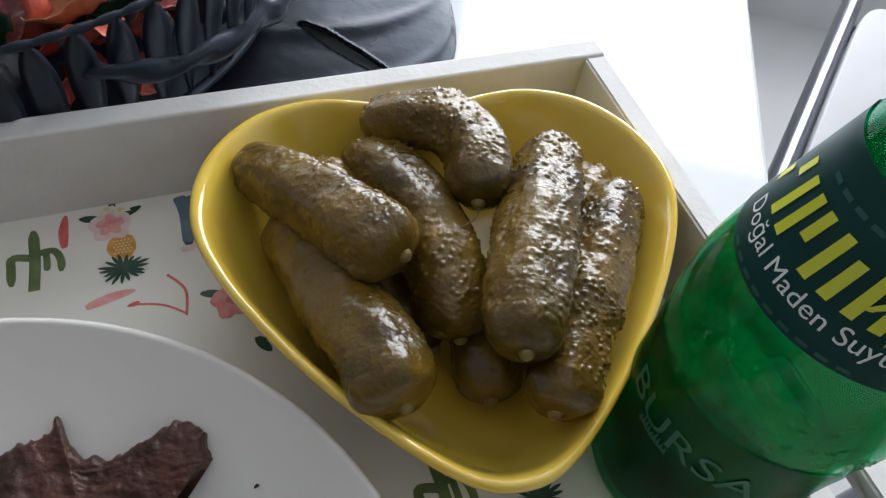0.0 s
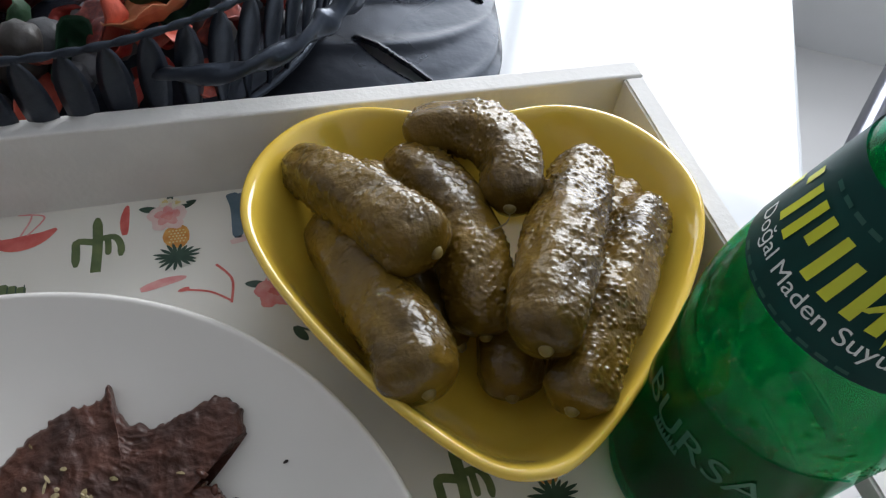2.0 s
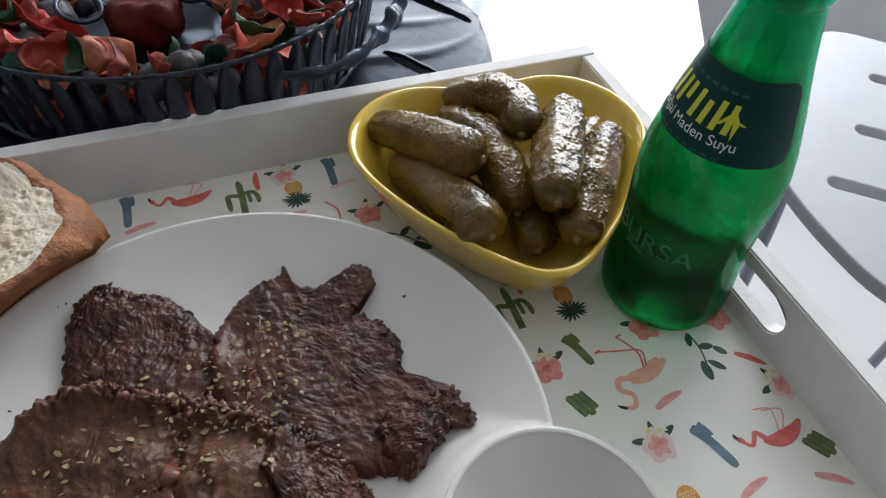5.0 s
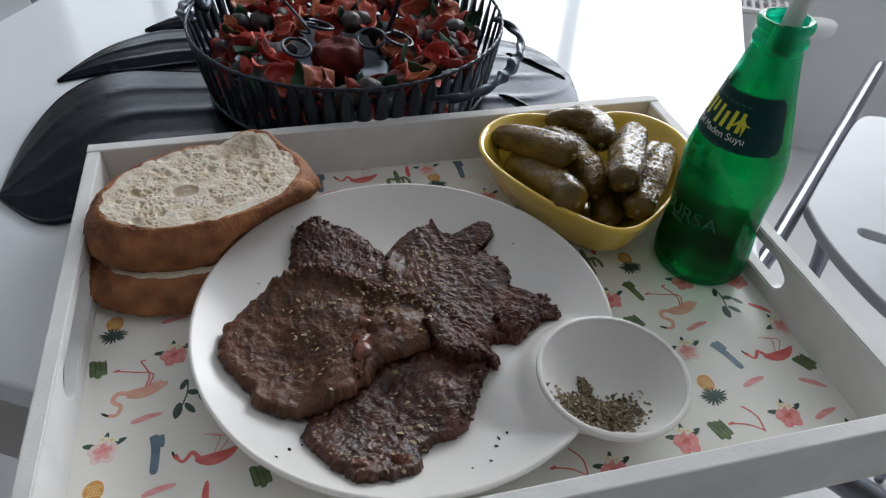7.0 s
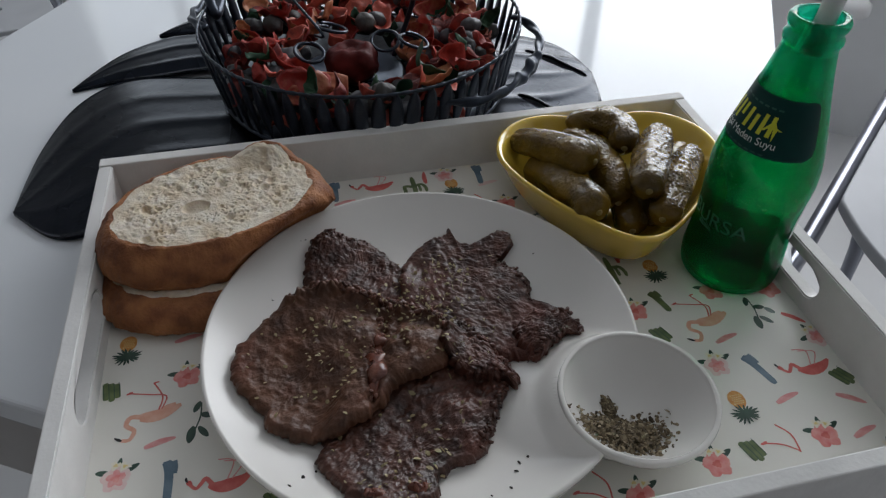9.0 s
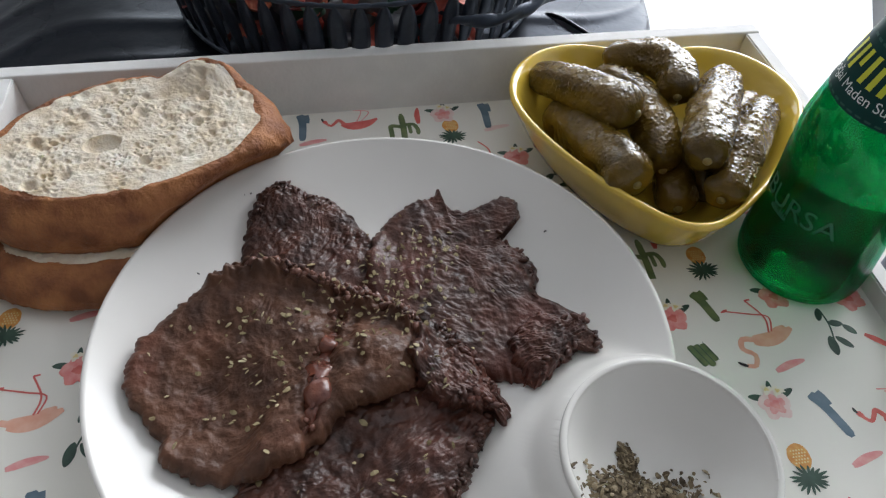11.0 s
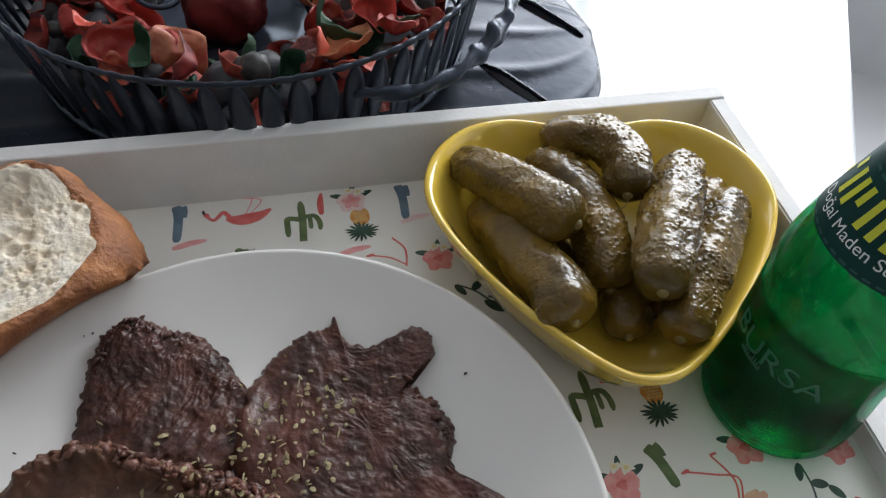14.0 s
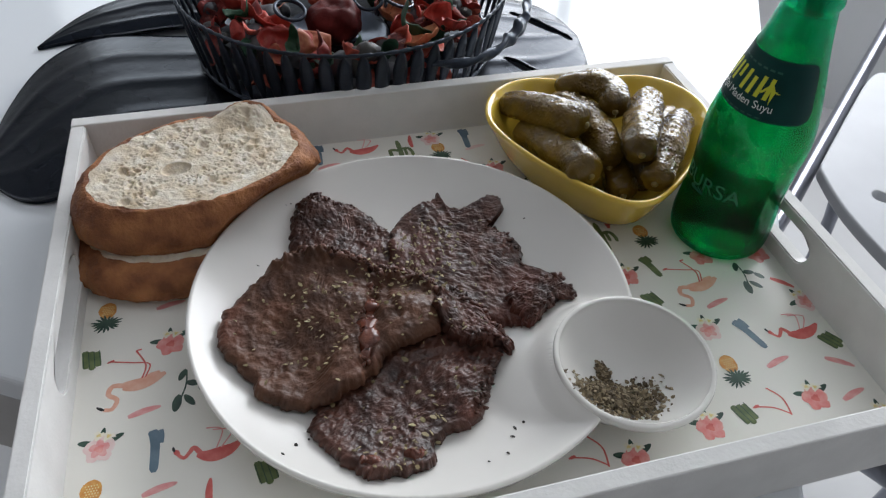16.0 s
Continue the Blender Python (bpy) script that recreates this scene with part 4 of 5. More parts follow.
steak(rel([(-0.1325, -0.040), (-0.1285, -0.026), (-0.1205, -0.0145), (-0.114, -0.008), (-0.104, 0.003), (-0.094, 0.009), (-0.0817, 0.0085), (-0.0722, 0.0065), (-0.0575, -0.001), (-0.045, -0.004), (-0.033, -0.008), (-0.022, -0.016), (-0.012, -0.027), (-0.0105, -0.040),
           (-0.0155, -0.054), (-0.026, -0.060), (-0.039, -0.064), (-0.048, -0.066), (-0.0555, -0.075), (-0.062, -0.079), (-0.077, -0.086), (-0.088, -0.087), (-0.1037, -0.084), (-0.1165, -0.077), (-0.117, -0.069), (-0.1235, -0.060), (-0.130, -0.050)]),
      0.0086, lambda x, y: 0.0015 + 0.0035 * math.exp(-((x + 0.022) ** 2 + (y + 0.004) ** 2) / 0.03 ** 2) + 0.0095 * math.exp(-((x + 0.062) ** 2 + (y - 0.030) ** 2) / 0.032 ** 2), 4, "large fried beef slice folded at its edge", grain=0.75, rough=0.95, mat=M_MEAT_TOP,
      humps=[(*rel([(-0.032, -0.038)])[0], 0.014, 0.0050), (*rel([(-0.084, -0.020)])[0], 0.024, 0.0040), (*rel([(-0.063, -0.030)])[0], 0.009, 0.0028)],
      creases=[(SEAM, 0.0038, -0.0042), (FOLD, 0.0062, 0.0080), (rel([(-0.040, -0.020), (-0.044, -0.034), (-0.040, -0.050)]), 0.0024, -0.0022)],
      fat=[(rel([(-0.053, -0.040), (-0.056, -0.050), (-0.058, -0.060), (-0.061, -0.070)]), 0.0085), (rel([(-0.050, -0.030), (-0.053, -0.036), (-0.055, -0.043)]), 0.0055)],
      frayed=[(FOLD[1:], 80, 0.0013, M_FRAY), (FOLD[2:], 60, 0.0015, M_MEAT), (SEAM, 20, 0.0013, M_FRAY)])
steak(rel([(-0.0100, -0.0248), (0.0019, -0.0376), (0.008, -0.0494), (0.0111, -0.0602), (0.0165, -0.0691), (0.0135, -0.0775), (0.0102, -0.0700), (0.0042, -0.0722), (-0.0039, -0.0684), (-0.0144, -0.0622), (-0.0193, -0.0478)]),
      0.0056, 0.001, 5, "torn strip of fried beef with frayed ends", grain=-0.9, rough=1.8, ragged=1.4,
      frayed=[(rel([(-0.006, -0.030), (0.006, -0.048), (0.012, -0.064)]), 50, 0.0013, M_MEAT), (rel([(-0.004, -0.066), (0.004, -0.070), (0.012, -0.072)]), 34, 0.0013, M_MEAT)])
steak(rel([(0.0281, -0.0346), (0.0405, -0.0284), (0.0517, -0.0354), (0.0576, -0.0310), (0.0584, -0.0390), (0.0622, -0.0442), (0.0594, -0.0509), (0.0495, -0.0490), (0.0382, -0.0581), (0.0282, -0.0631), (0.0255, -0.0552), (0.0232, -0.0443)]),
      0.0046, 0.0005, 6, "small torn chunk of fried beef", rough=1.9, ragged=1.3, grain=0.2,
      frayed=[(rel([(0.050, -0.032), (0.057, -0.036), (0.060, -0.045)]), 22, 0.0013, M_MEAT), (rel([(0.028, -0.060), (0.040, -0.055), (0.050, -0.048)]), 24, 0.0013, M_MEAT)])


def steak_top(x, y):
    best = None
    for tree in STEAK_TREES:
        hit = tree.ray_cast(Vector((x, y, 0.2)), Vector((0, 0, -1)))[0]
        if hit and (best is None or hit.z > best):
            best = hit.z
    return best


def flake(p, size, rnd):
    m = Matrix.Translation(p) @ Euler((rnd.uniform(-0.5, 0.5), rnd.uniform(-0.5, 0.5), rnd.uniform(0, 6.3))).to_matrix().to_4x4()
    l, w, t = size * rnd.uniform(0.6, 1.5), size * rnd.choice((0.3, 0.5, 0.8, 0.95)), size * 0.10
    pts = [(-l, -w * 0.6, 0), (0, -w, t * 2), (l, -w * 0.4, 0), (l * 0.9, w * 0.5, 0), (0, w, t * 2), (-l * 1.05, w * 0.4, 0)]
    verts = [m @ Vector(q) for q in pts] + [m @ (Vector(q) - Vector((0, 0, t * 2))) for q in pts]
    faces = [(0, 1, 4, 5), (1, 2, 3, 4), (11, 10, 7, 6), (10, 9, 8, 7)] + [(i, (i + 6), (i + 1) % 6 + 6, (i + 1) % 6) for i in range(6)]
    return verts, faces


rnd = random.Random(11)
pieces = []
for cx, cy, sx, sy, count in ((0.000, 0.022, 0.016, 0.012, 150), (0.020, 0.045, 0.014, 0.012, 70), (-0.050, -0.015, 0.022, 0.020, 70), (-0.045, 0.005, 0.02, 0.012, 40), (-0.010, -0.085, 0.028, 0.018, 80), (0.010, -0.02, 0.018, 0.02, 50), (-0.030, -0.100, 0.02, 0.012, 40)):
    for i in range(count):
        x, y = rnd.gauss(cx, sx), rnd.gauss(cy, sy)
        z = steak_top(x, y)
        if z:
            pieces.append(flake(Vector((x, y, z + 0.0008)), rnd.choice((0.0007, 0.0010, 0.0013)), rnd))
tagged(part("dried_herb_sprinkle", joined(pieces), M_FLAKE, None, smooth=False, m=Matrix.Translation(PLATE_AT)), "pale olive dried herb flakes sprinkled over the beef", "herbs", kind="stuff")
pieces = []
for i in range(3000):
    a, r = rnd.uniform(0, 6.283), abs(rnd.gauss(0, 0.5))
    if r > 1.25:
        continue
    if rnd.random() < 0.86:
        x, y = DX - 0.013 + 0.0245 * r * math.cos(a), DY - 0.010 + 0.0145 * r * math.sin(a)
        top = 0.008 * max(0, 1 - r * r)
    else:
        x, y = DX - 0.013 + 0.004 * r * math.cos(a), DY + 0.009 + 0.007 * r * math.sin(a)
        top = 0.003 * max(0, 1 - r)
    x, y = x + 0.004, y - 0.004 + 0.25 * abs(x + 0.004 - DX)
    pieces.append(flake(Vector((x, y, plate_height(x, y) + 0.0004 + top * rnd.random())), rnd.choice((0.0007, 0.0010, 0.0013)), rnd))
tagged(part("dried_herb_pile", joined(pieces), M_HERB, None, smooth=False, m=Matrix.Translation(PLATE_AT)), "small heap of dried olive-green herb flakes in the dip bowl", "herbs", kind="stuff")
pieces = []
for x, y, s in ((-0.081, 0.049, 0.0011), (0.083, 0.053, 0.0008), (0.031, -0.085, 0.0012), (0.036, -0.083, 0.0009), (0.028, -0.090, 0.0008), (0.090, -0.008, 0.0010), (-0.078, -0.080, 0.0008), (-0.062, -0.062, 0.0009), (-0.072, -0.074, 0.001),
                (-0.066, -0.070, 0.0007), (0.022, -0.10, 0.0008), (0.012, -0.102, 0.0007), (-0.06, 0.09, 0.0008), (-0.057, 0.091, 0.0006)):
    pieces.append(flake(Vector((x, y, plate_height(x, y) + 0.0004)), s, rnd))
tagged(part("pepper_specks", joined(pieces), M_SPECK, None, smooth=False, m=Matrix.Translation(PLATE_AT)), "dark crumbs scattered on the white plate", "crumbs", kind="stuff")


# ---- bread ----
def bread_slice(length, width, thick, seed, label, m, tear=True):
    back = m.inverted()
    n, off = 380, Vector((seed * 5.3, seed * 2.9, 0))
    def edge(a):
        c, s = math.cos(a), math.sin(a)
        k = 1 / (abs(c) ** 2.12 + abs(s) ** 2.12) ** (1 / 2.12)
        wob = 1 + 0.02 * math.sin(2 * a + seed) + 0.015 * math.sin(3 * a + 2 * seed)
        if tear:
            wob += 0.085 * math.exp(-((a - 0.92) / 0.24) ** 2) - 0.075 * math.exp(-((a - 1.28) / 0.06) ** 2)
        return Vector((length / 2 * k * c * wob, width / 2 * k * s * wob, 0))

    verts, faces, slots = [], [], []
    rings = []
    for q in range(0, 121):
        s = q / 120 * 0.955
        rings.append((s, thick, True))
    rings += [(0.975, thick - 0.0006, False), (0.992, thick - 0.0022, False), (1.035, thick * 0.86, False), (1.075, thick * 0.68, False), (1.10, thick * 0.48, False), (1.090, thick * 0.28, False), (1.02, 0.003, False), (0.97, 0.0006, False), (0.90, 0.0, False), (0.4, 0.0, False), (0.0, 0.0, False)]
    for s, z, crumb in rings:
        for j in range(n):
            a = 2 * math.pi * j / n
            e = edge(a)
            p = e * s
            zz = z
            if tear and s > 0.5:
                zz += 0.0066 * smoothstep((s - 0.55) / 0.40) * math.exp(-((a - 0.90) / 0.26) ** 4) * (z / thick)
            if crumb:
                flat = Vector((p.x, p.y, 0))
                patch = 0.70 + 1.2 * noise.noise(flat * 55 + off)
                pores = 0.0
                for scale, deep, reach in ((85, 0.0030, 0.30), (190, 0.0020, 0.34), (430, 0.0010, 0.42)):
                    d1 = noise.voronoi(flat * scale + off)[0][0]
                    pores += deep * max(0.0, 1 - (d1 / reach) ** 2) ** 1.4 * max(0.0, patch)
                zz += noise.fractal(flat * 170 + off, 1.0, 2.2, 3) * 0.0006 - 0.0010 * (1 - s) - pores * min(1.0, (0.99 - s) * 9)
                hx, hy = (p.x + 0.012) / 0.0085, (p.y + 0.004) / 0.0058
                if hx * hx + hy * hy < 1:
                    zz -= 0.0048 * (1 - hx * hx - hy * hy) ** 0.5
            else:
                b = noise.fractal(Vector((p.x, p.y, z)) * 150 + off, 0.9, 2.2, 5) * 0.0013 + noise.noise(Vector((p.x, p.y, z)) * 620 - off) * 0.0005
                p = p + e.normalized() * b
            slant = 1 - min(1.0, z / thick)
            w = m @ Vector((p.x * (1 + (0.10 if p.x > 0 else 0.015) * slant) - 0.004 * slant, p.y - 0.006 * slant, zz))
            gap = Vector((w.x - PLX, w.y - PLY, 0))
            reach = PLR + 0.0015 - 0.018 * smoothstep((w.z - TRAY_Z - 0.028) / 0.018)
            if gap.length < reach:
                w += gap.normalized() * (reach - gap.length)
            verts.append(back @ w)
    for q in range(len(rings) - 1):
        for j in range(n):
            i = (j + 1) % n
            faces.append((q * n + j, (q + 1) * n + j, (q + 1) * n + i, q * n + i))
            slots.append(0 if (rings[q + 1][2] and rings[q + 1][0] < 0.925 + 0.045 * noise.noise(edge(2 * math.pi * j / n) * 110 + off)) or rings[q + 1][0] < 0.90 else 1)
    ob = new("bread_slice")
    ob.empty_display_size, ob.matrix_basis = 0.02, m
    for kind_of, name, mat, lab in ((0, "crumb", M_CRUMB, "pale porous crumb"), (1, "crust", M_CRUST, "browned crust")):
        chosen = [f for f, k in zip(faces, slots) if k == kind_of]
        used = sorted({i for f in chosen for i in f})
        at = {i: k for k, i in enumerate(used)}
        part(name, ([verts[i] for i in used], [tuple(at[i] for i in f) for f in chosen]), mat, ob, lab)
    return tagged(ob, label, "bread", "stacked bread slices")


bread_slice(0.118, 0.096, 0.0225, 2, "thick slice of white bread with browned crust, under another", pose(-0.147, 0.063, TRAY_Z + 0.0003, 0, 0, 12), False)
bread_slice(0.131, 0.080, 0.029, 5, "thick slice of white bread with porous crumb and browned crust", pose(-0.1352, 0.0735, TRAY_Z + 0.0228, 2.0, -1.0, 11))

# ---- heart bowl ----
HALF = [(0, 0.058), (0.017, 0.065), (0.038, 0.068), (0.058, 0.061), (0.072, 0.044), (0.0765, 0.022), (0.070, 0.000), (0.054, -0.026), (0.034, -0.050), (0.014, -0.068), (0, -0.0725)]
HEART_AT, HEART_TURN = (0.1260, 0.0640, TRAY_Z), -7.5


def heart_mesh():
    outline = HALF + [(-x, y) for x, y in HALF[-2:0:-1]]
    n = 220
    edge = spline([(x, y, 0) for x, y in outline], n, True)
    prof = [(0.0, 0.0012), (0.58, 0.0012), (0.61, 0.0), (0.69, 0.0008), (0.80, 0.009), (0.895, 0.0205), (0.962, 0.032), (0.994, 0.0362), (1.004, 0.0380), (1.003, 0.0397), (0.985, 0.0406), (0.962, 0.0402), (0.940, 0.0384),
            (0.885, 0.0300), (0.79, 0.0188), (0.67, 0.0096), (0.52, 0.0055), (0.25, 0.0045), (0.0, 0.0045)]
    verts, faces = [], []
    for s, z in prof:
        blend = smoothstep((1.0 - s) / 0.7)
        for j, e in enumerate(edge):
            rounder = e.normalized() * 0.062
            p = (e * (1 - 0.45 * blend) + rounder * 0.45 * blend) * s
            verts.append((p.x, p.y - 0.004 * blend, z))
    for q in range(len(prof) - 1):
        for j in range(n):
            i = (j + 1) % n
            faces.append((q * n + j, q * n + i, (q + 1) * n + i, (q + 1) * n + j))
    return verts, faces


bowl = part("heart_bowl", heart_mesh(), M_YELLOW, None, m=pose(*HEART_AT, 0, 0, HEART_TURN) @ Matrix.Diagonal((1.022, 1.006, 1.0, 1.0)))
bowl.modifiers.new("smooth", "SUBSURF").levels = 1
bowl.modifiers["smooth"].render_levels = 1
tagged(bowl, "glossy yellow ceramic heart-shaped bowl holding pickles", "bowl")


# ---- pickles ----
def pickle(points, radius, seed, label, taper=0.86, warts=1.0, ends=(1.0, 1.0), thread=False):
    n, sides, off = (230, 150, Vector((seed * 7.7, seed * 3.3, seed * 1.9))) if seed < 7 else (120, 70, Vector((seed * 7.7, seed * 3.3, seed * 1.9)))
    path = spline(points, n)
    length = sum((path[i + 1] - path[i]).length for i in range(n - 1))
    verts, faces, side = [], [], None
    for i, p in enumerate(path):
        d = (path[min(i + 1, n - 1)] - path[max(i - 1, 0)]).normalized()
        side = (side - d * side.dot(d)).normalized() if side else d.orthogonal().normalized()
        other = d.cross(side)
        t = i / (n - 1)
        e = min(t, 1 - t) * length / (radius * 1.05)
        cap = math.sqrt(max(0.0, 1 - (1 - min(1, e)) ** 2)) if e < 1 else 1.0
        r0 = radius * max(0.02, cap) * (taper + (1 - taper) * math.sin(math.pi * t)) * (ends[0] + (ends[1] - ends[0]) * t) * (1 + 0.05 * math.sin(t * 7 + seed))
        for s in range(sides):
            a = 2 * math.pi * s / sides
            w = side * math.cos(a) + other * math.sin(a)
            q = p + w * r0
            d1 = noise.voronoi(q * 440 + off)[0][0]
            bare = 1 - smoothstep((t - 0.78) / 0.2)
            wart = (max(0.0, 1 - (d1 / 0.46) ** 2) ** 1.5 * 0.00072 + max(0.0, 1 - noise.voronoi(q * 900 - off)[0][0] / 0.5) * 0.0002) * warts * cap * max(0.10, min(1, 0.80 + noise.noise(q * 60 + off) * 1.4)) * (0.15 + 0.85 * bare)
            lump = noise.fractal(q * 55 + off, 0.8, 2.0, 3) * 0.0013 + 0.0005 * math.cos(5 * a + seed) * cap - 0.00022 * max(0.0, 1 - abs(noise.noise(q * 95 - off)) / 0.06) * smoothstep((t - 0.5) / 0.3)
            verts.append(p + w * (r0 + (wart + lump) * min(1.0, cap + 0.1)))
    for i in range(n - 1):
        for s in range(sides):
            t = (s + 1) % sides
            faces.append((i * sides + s, i * sides + t, (i + 1) * sides + t, (i + 1) * sides + s))
    faces.append(tuple(reversed(range(sides))))
    faces.append(tuple(range((n - 1) * sides, n * sides)))
    # stalk end
    tip = path[-1]
    d = (path[-1] - path[-3]).normalized()
    low = min(verts, key=lambda q: q.z)
    ob = new("pickle")
    ob.empty_display_size = 0.01
    ob.matrix_basis = Matrix.Translation(low)
    away = Matrix.Translation(-low)
    part("skin", (verts, faces), M_PICKLE, ob, m=away)
    part("stalk_end", tube([tip - d * 0.001, tip + d * 0.0006, tip + d * 0.0014], lambda t: 0.0026 * (1 - 0.6 * t), 12), M_STALK, ob, "pale stalk scar", m=away)
    if thread:
        part("stalk_thread", tube(spline([tip, tip + Vector((-0.001, -0.003, -0.001)), tip + Vector((-0.004, -0.006, 0.0)), tip + Vector((-0.009, -0.007, -0.001))], 16), 0.00022, 6), M_STALK, ob, "thin pale thread of stalk", m=away)
    return tagged(ob, label, "pickle", "pickles in the heart bowl")


pickle([(0.070, 0.1195, 0.044), (0.0845, 0.094, 0.053), (0.0955, 0.074, 0.059), (0.1055, 0.0575, 0.062)], 0.0124, 1, "olive pickled gherkin lying across the others", 0.80, 0.9, (0.76, 1.10))
pickle([(0.112, 0.120, 0.045), (0.122, 0.119, 0.051), (0.1335, 0.111, 0.056), (0.140, 0.098, 0.058), (0.1385, 0.085, 0.058), (0.134, 0.074, 0.057)], 0.0111, 2, "curved pale olive pickled gherkin on top of the heap", 0.9, 1.1, (1.0, 0.95), True)
pickle([(0.105, 0.114, 0.037), (0.1125, 0.106, 0.043), (0.119, 0.086, 0.047), (0.1205, 0.064, 0.045), (0.1195, 0.048, 0.042), (0.1185, 0.040, 0.039)], 0.0116, 3, "bent olive pickled gherkin between two others", 0.85, 1.0, (1.12, 0.92))
pickle([(0.1720, 0.0975, 0.048), (0.161, 0.081, 0.0525), (0.1485, 0.061, 0.0575), (0.136, 0.040, 0.0605), (0.126, 0.020, 0.0625)], 0.0122, 4, "warty olive pickled gherkin with a pale blunt end", 0.92, 1.2, (0.95, 1.0))
pickle([(0.1910, 0.0795, 0.041), (0.1755, 0.062, 0.0455), (0.157, 0.040, 0.049), (0.1445, 0.025, 0.0495), (0.132, 0.0075, 0.049)], 0.0112, 5, "warty olive pickled gherkin beside the bowl's rim", 0.88, 1.3, (0.90, 1.08))
pickle([(0.076, 0.098, 0.032), (0.083, 0.080, 0.038), (0.088, 0.057, 0.044), (0.092, 0.036, 0.050), (0.0945, 0.019, 0.052)], 0.0130, 6, "short olive pickled gherkin with a blunt dark end", 0.9, 0.7, (0.85, 1.04))
pickle([(0.132, 0.070, 0.029), (0.130, 0.050, 0.029), (0.124, 0.024, 0.027)], 0.0112, 7, "dark olive pickled gherkin at the bottom of the heap", 0.9, 0.7)
pickle([(0.083, 0.113, 0.036), (0.094, 0.106, 0.040), (0.106, 0.098, 0.038)], 0.0105, 8, "small olive pickled gherkin under another", 0.85)
pickle([(0.190, 0.092, 0.036), (0.176, 0.080, 0.037), (0.160, 0.064, 0.032)], 0.0105, 9, "small olive pickled gherkin at the back of the heap", 0.85)
pickle([(0.094, 0.086, 0.024), (0.104, 0.068, 0.026), (0.114, 0.046, 0.024)], 0.0108, 10, "small dark pickled gherkin lying low in the bowl", 0.85, 0.7)
pickle([(0.152, 0.070, 0.026), (0.150, 0.052, 0.024), (0.143, 0.034, 0.023)], 0.0096, 11, "small dark pickled gherkin lying low in the bowl", 0.85, 0.7)

# ---- bottle ----
BX, BY = 0.1812, -0.0030
bottle = thing("bottle", (BX, BY, TRAY_Z), "green glass mineral water bottle with a dark green label", "bottle")
bottle.scale = (1.015, 1.015, 1.02)
PROFILE = [(0.0245, 0.0), (0.0275, 0.0012), (0.0296, 0.005), (0.0300, 0.014), (0.0291, 0.027), (0.0280, 0.040), (0.0282, 0.052), (0.0289, 0.064), (0.0296, 0.075), (0.0292, 0.084), (0.0271, 0.096), (0.0234, 0.111),
           (0.0192, 0.127), (0.0159, 0.141), (0.0139, 0.151)]


def bottle_radius(z):
    for (r0, z0), (r1, z1) in zip(PROFILE, PROFILE[1:]):
        if z0 <= z <= z1:
            return r0 + (r1 - r0) * (z - z0) / (z1 - z0)
    return PROFILE[-1][0]


body_prof = smooth_profile(PROFILE, 60)
neck = [(0.0135, 0.1535), (0.0141, 0.1545), (0.0147, 0.1560), (0.0147, 0.1578), (0.0138, 0.1592), (0.0134, 0.1605), (0.0135, 0.1620), (0.0144, 0.1628), (0.0149, 0.1645), (0.0149, 0.1665), (0.0141, 0.1680), (0.0125, 0.1684), (0.0107, 0.1678), (0.0099, 0.1660)]
inner = [(max(0.002, r - 0.0022), z) for r, z in reversed(body_prof) if z > 0.004]
inner = [(0.0106, 0.157)] + inner + [(0.018, 0.0036), (0.002, 0.0046)]
part("glass_body", lathe(body_prof + neck + inner, 96, True), M_GLASS, bottle, "green glass")
liq = [(r - 0.0021, z) for r, z in body_prof if 0.005 < z < 0.126]
part("water", lathe([(0.012, 0.0046)] + liq, 96, True), M_LIQUID, bottle, "sparkling water")


def wrap(z0, z1, a0, a1, out, rows=14, cols=60, edge=0.003):
    """A sheet laid round the bottle from angle a0 to a1 with rounded corners."""
    verts, faces = [], []
    for i in range(rows + 1):
        z = z0 + (z1 - z0) * i / rows
        cut = edge * max(0.0, 1 - math.sqrt(max(0, 1 - max(0, abs(2 * i / rows - 1) * (z1 - z0) / 2 - (z1 - z0) / 2 + edge) ** 2 / edge ** 2))) / 0.028
        for j in range(cols + 1):
            a = a0 + cut + (a1 - a0 - 2 * cut) * j / cols
            r = bottle_radius(z) + out
            verts.append((r * math.cos(a), r * math.sin(a), z))
    for i in range(rows):
        for j in range(cols):
            k = i * (cols + 1) + j
            faces.append((k, k + 1, k + cols + 2, k + cols + 1))
    return verts, faces


label_up = part("neck_label", wrap(0.0992, 0.1305, radians(95), radians(283), 0.00035, 24, 60, 0.007), M_LABEL, bottle, "dark green neck label")
part("body_label", wrap(0.012, 0.066, radians(80), radians(268), 0.00035, 24, 60, 0.006), M_LABEL_LOW, bottle, "sheer green body label")
part("barcode_label", wrap(0.040, 0.060, radians(300), radians(318), 0.0003, 8, 10, 0.001), M_INK_WHITE, bottle, "small white barcode label")


def on_bottle(points2d, faces, a_mid, z_mid, out, parent, name, mat, label=""):
    verts = []
    for x, y in points2d:
        z = z_mid + y
        r = bottle_radius(z) + out
        a = a_mid + x / bottle_radius(z_mid)
        verts.append((r * math.cos(a), r * math.sin(a), z))
    return part(name, (verts, faces), mat, parent, label, smooth=False)


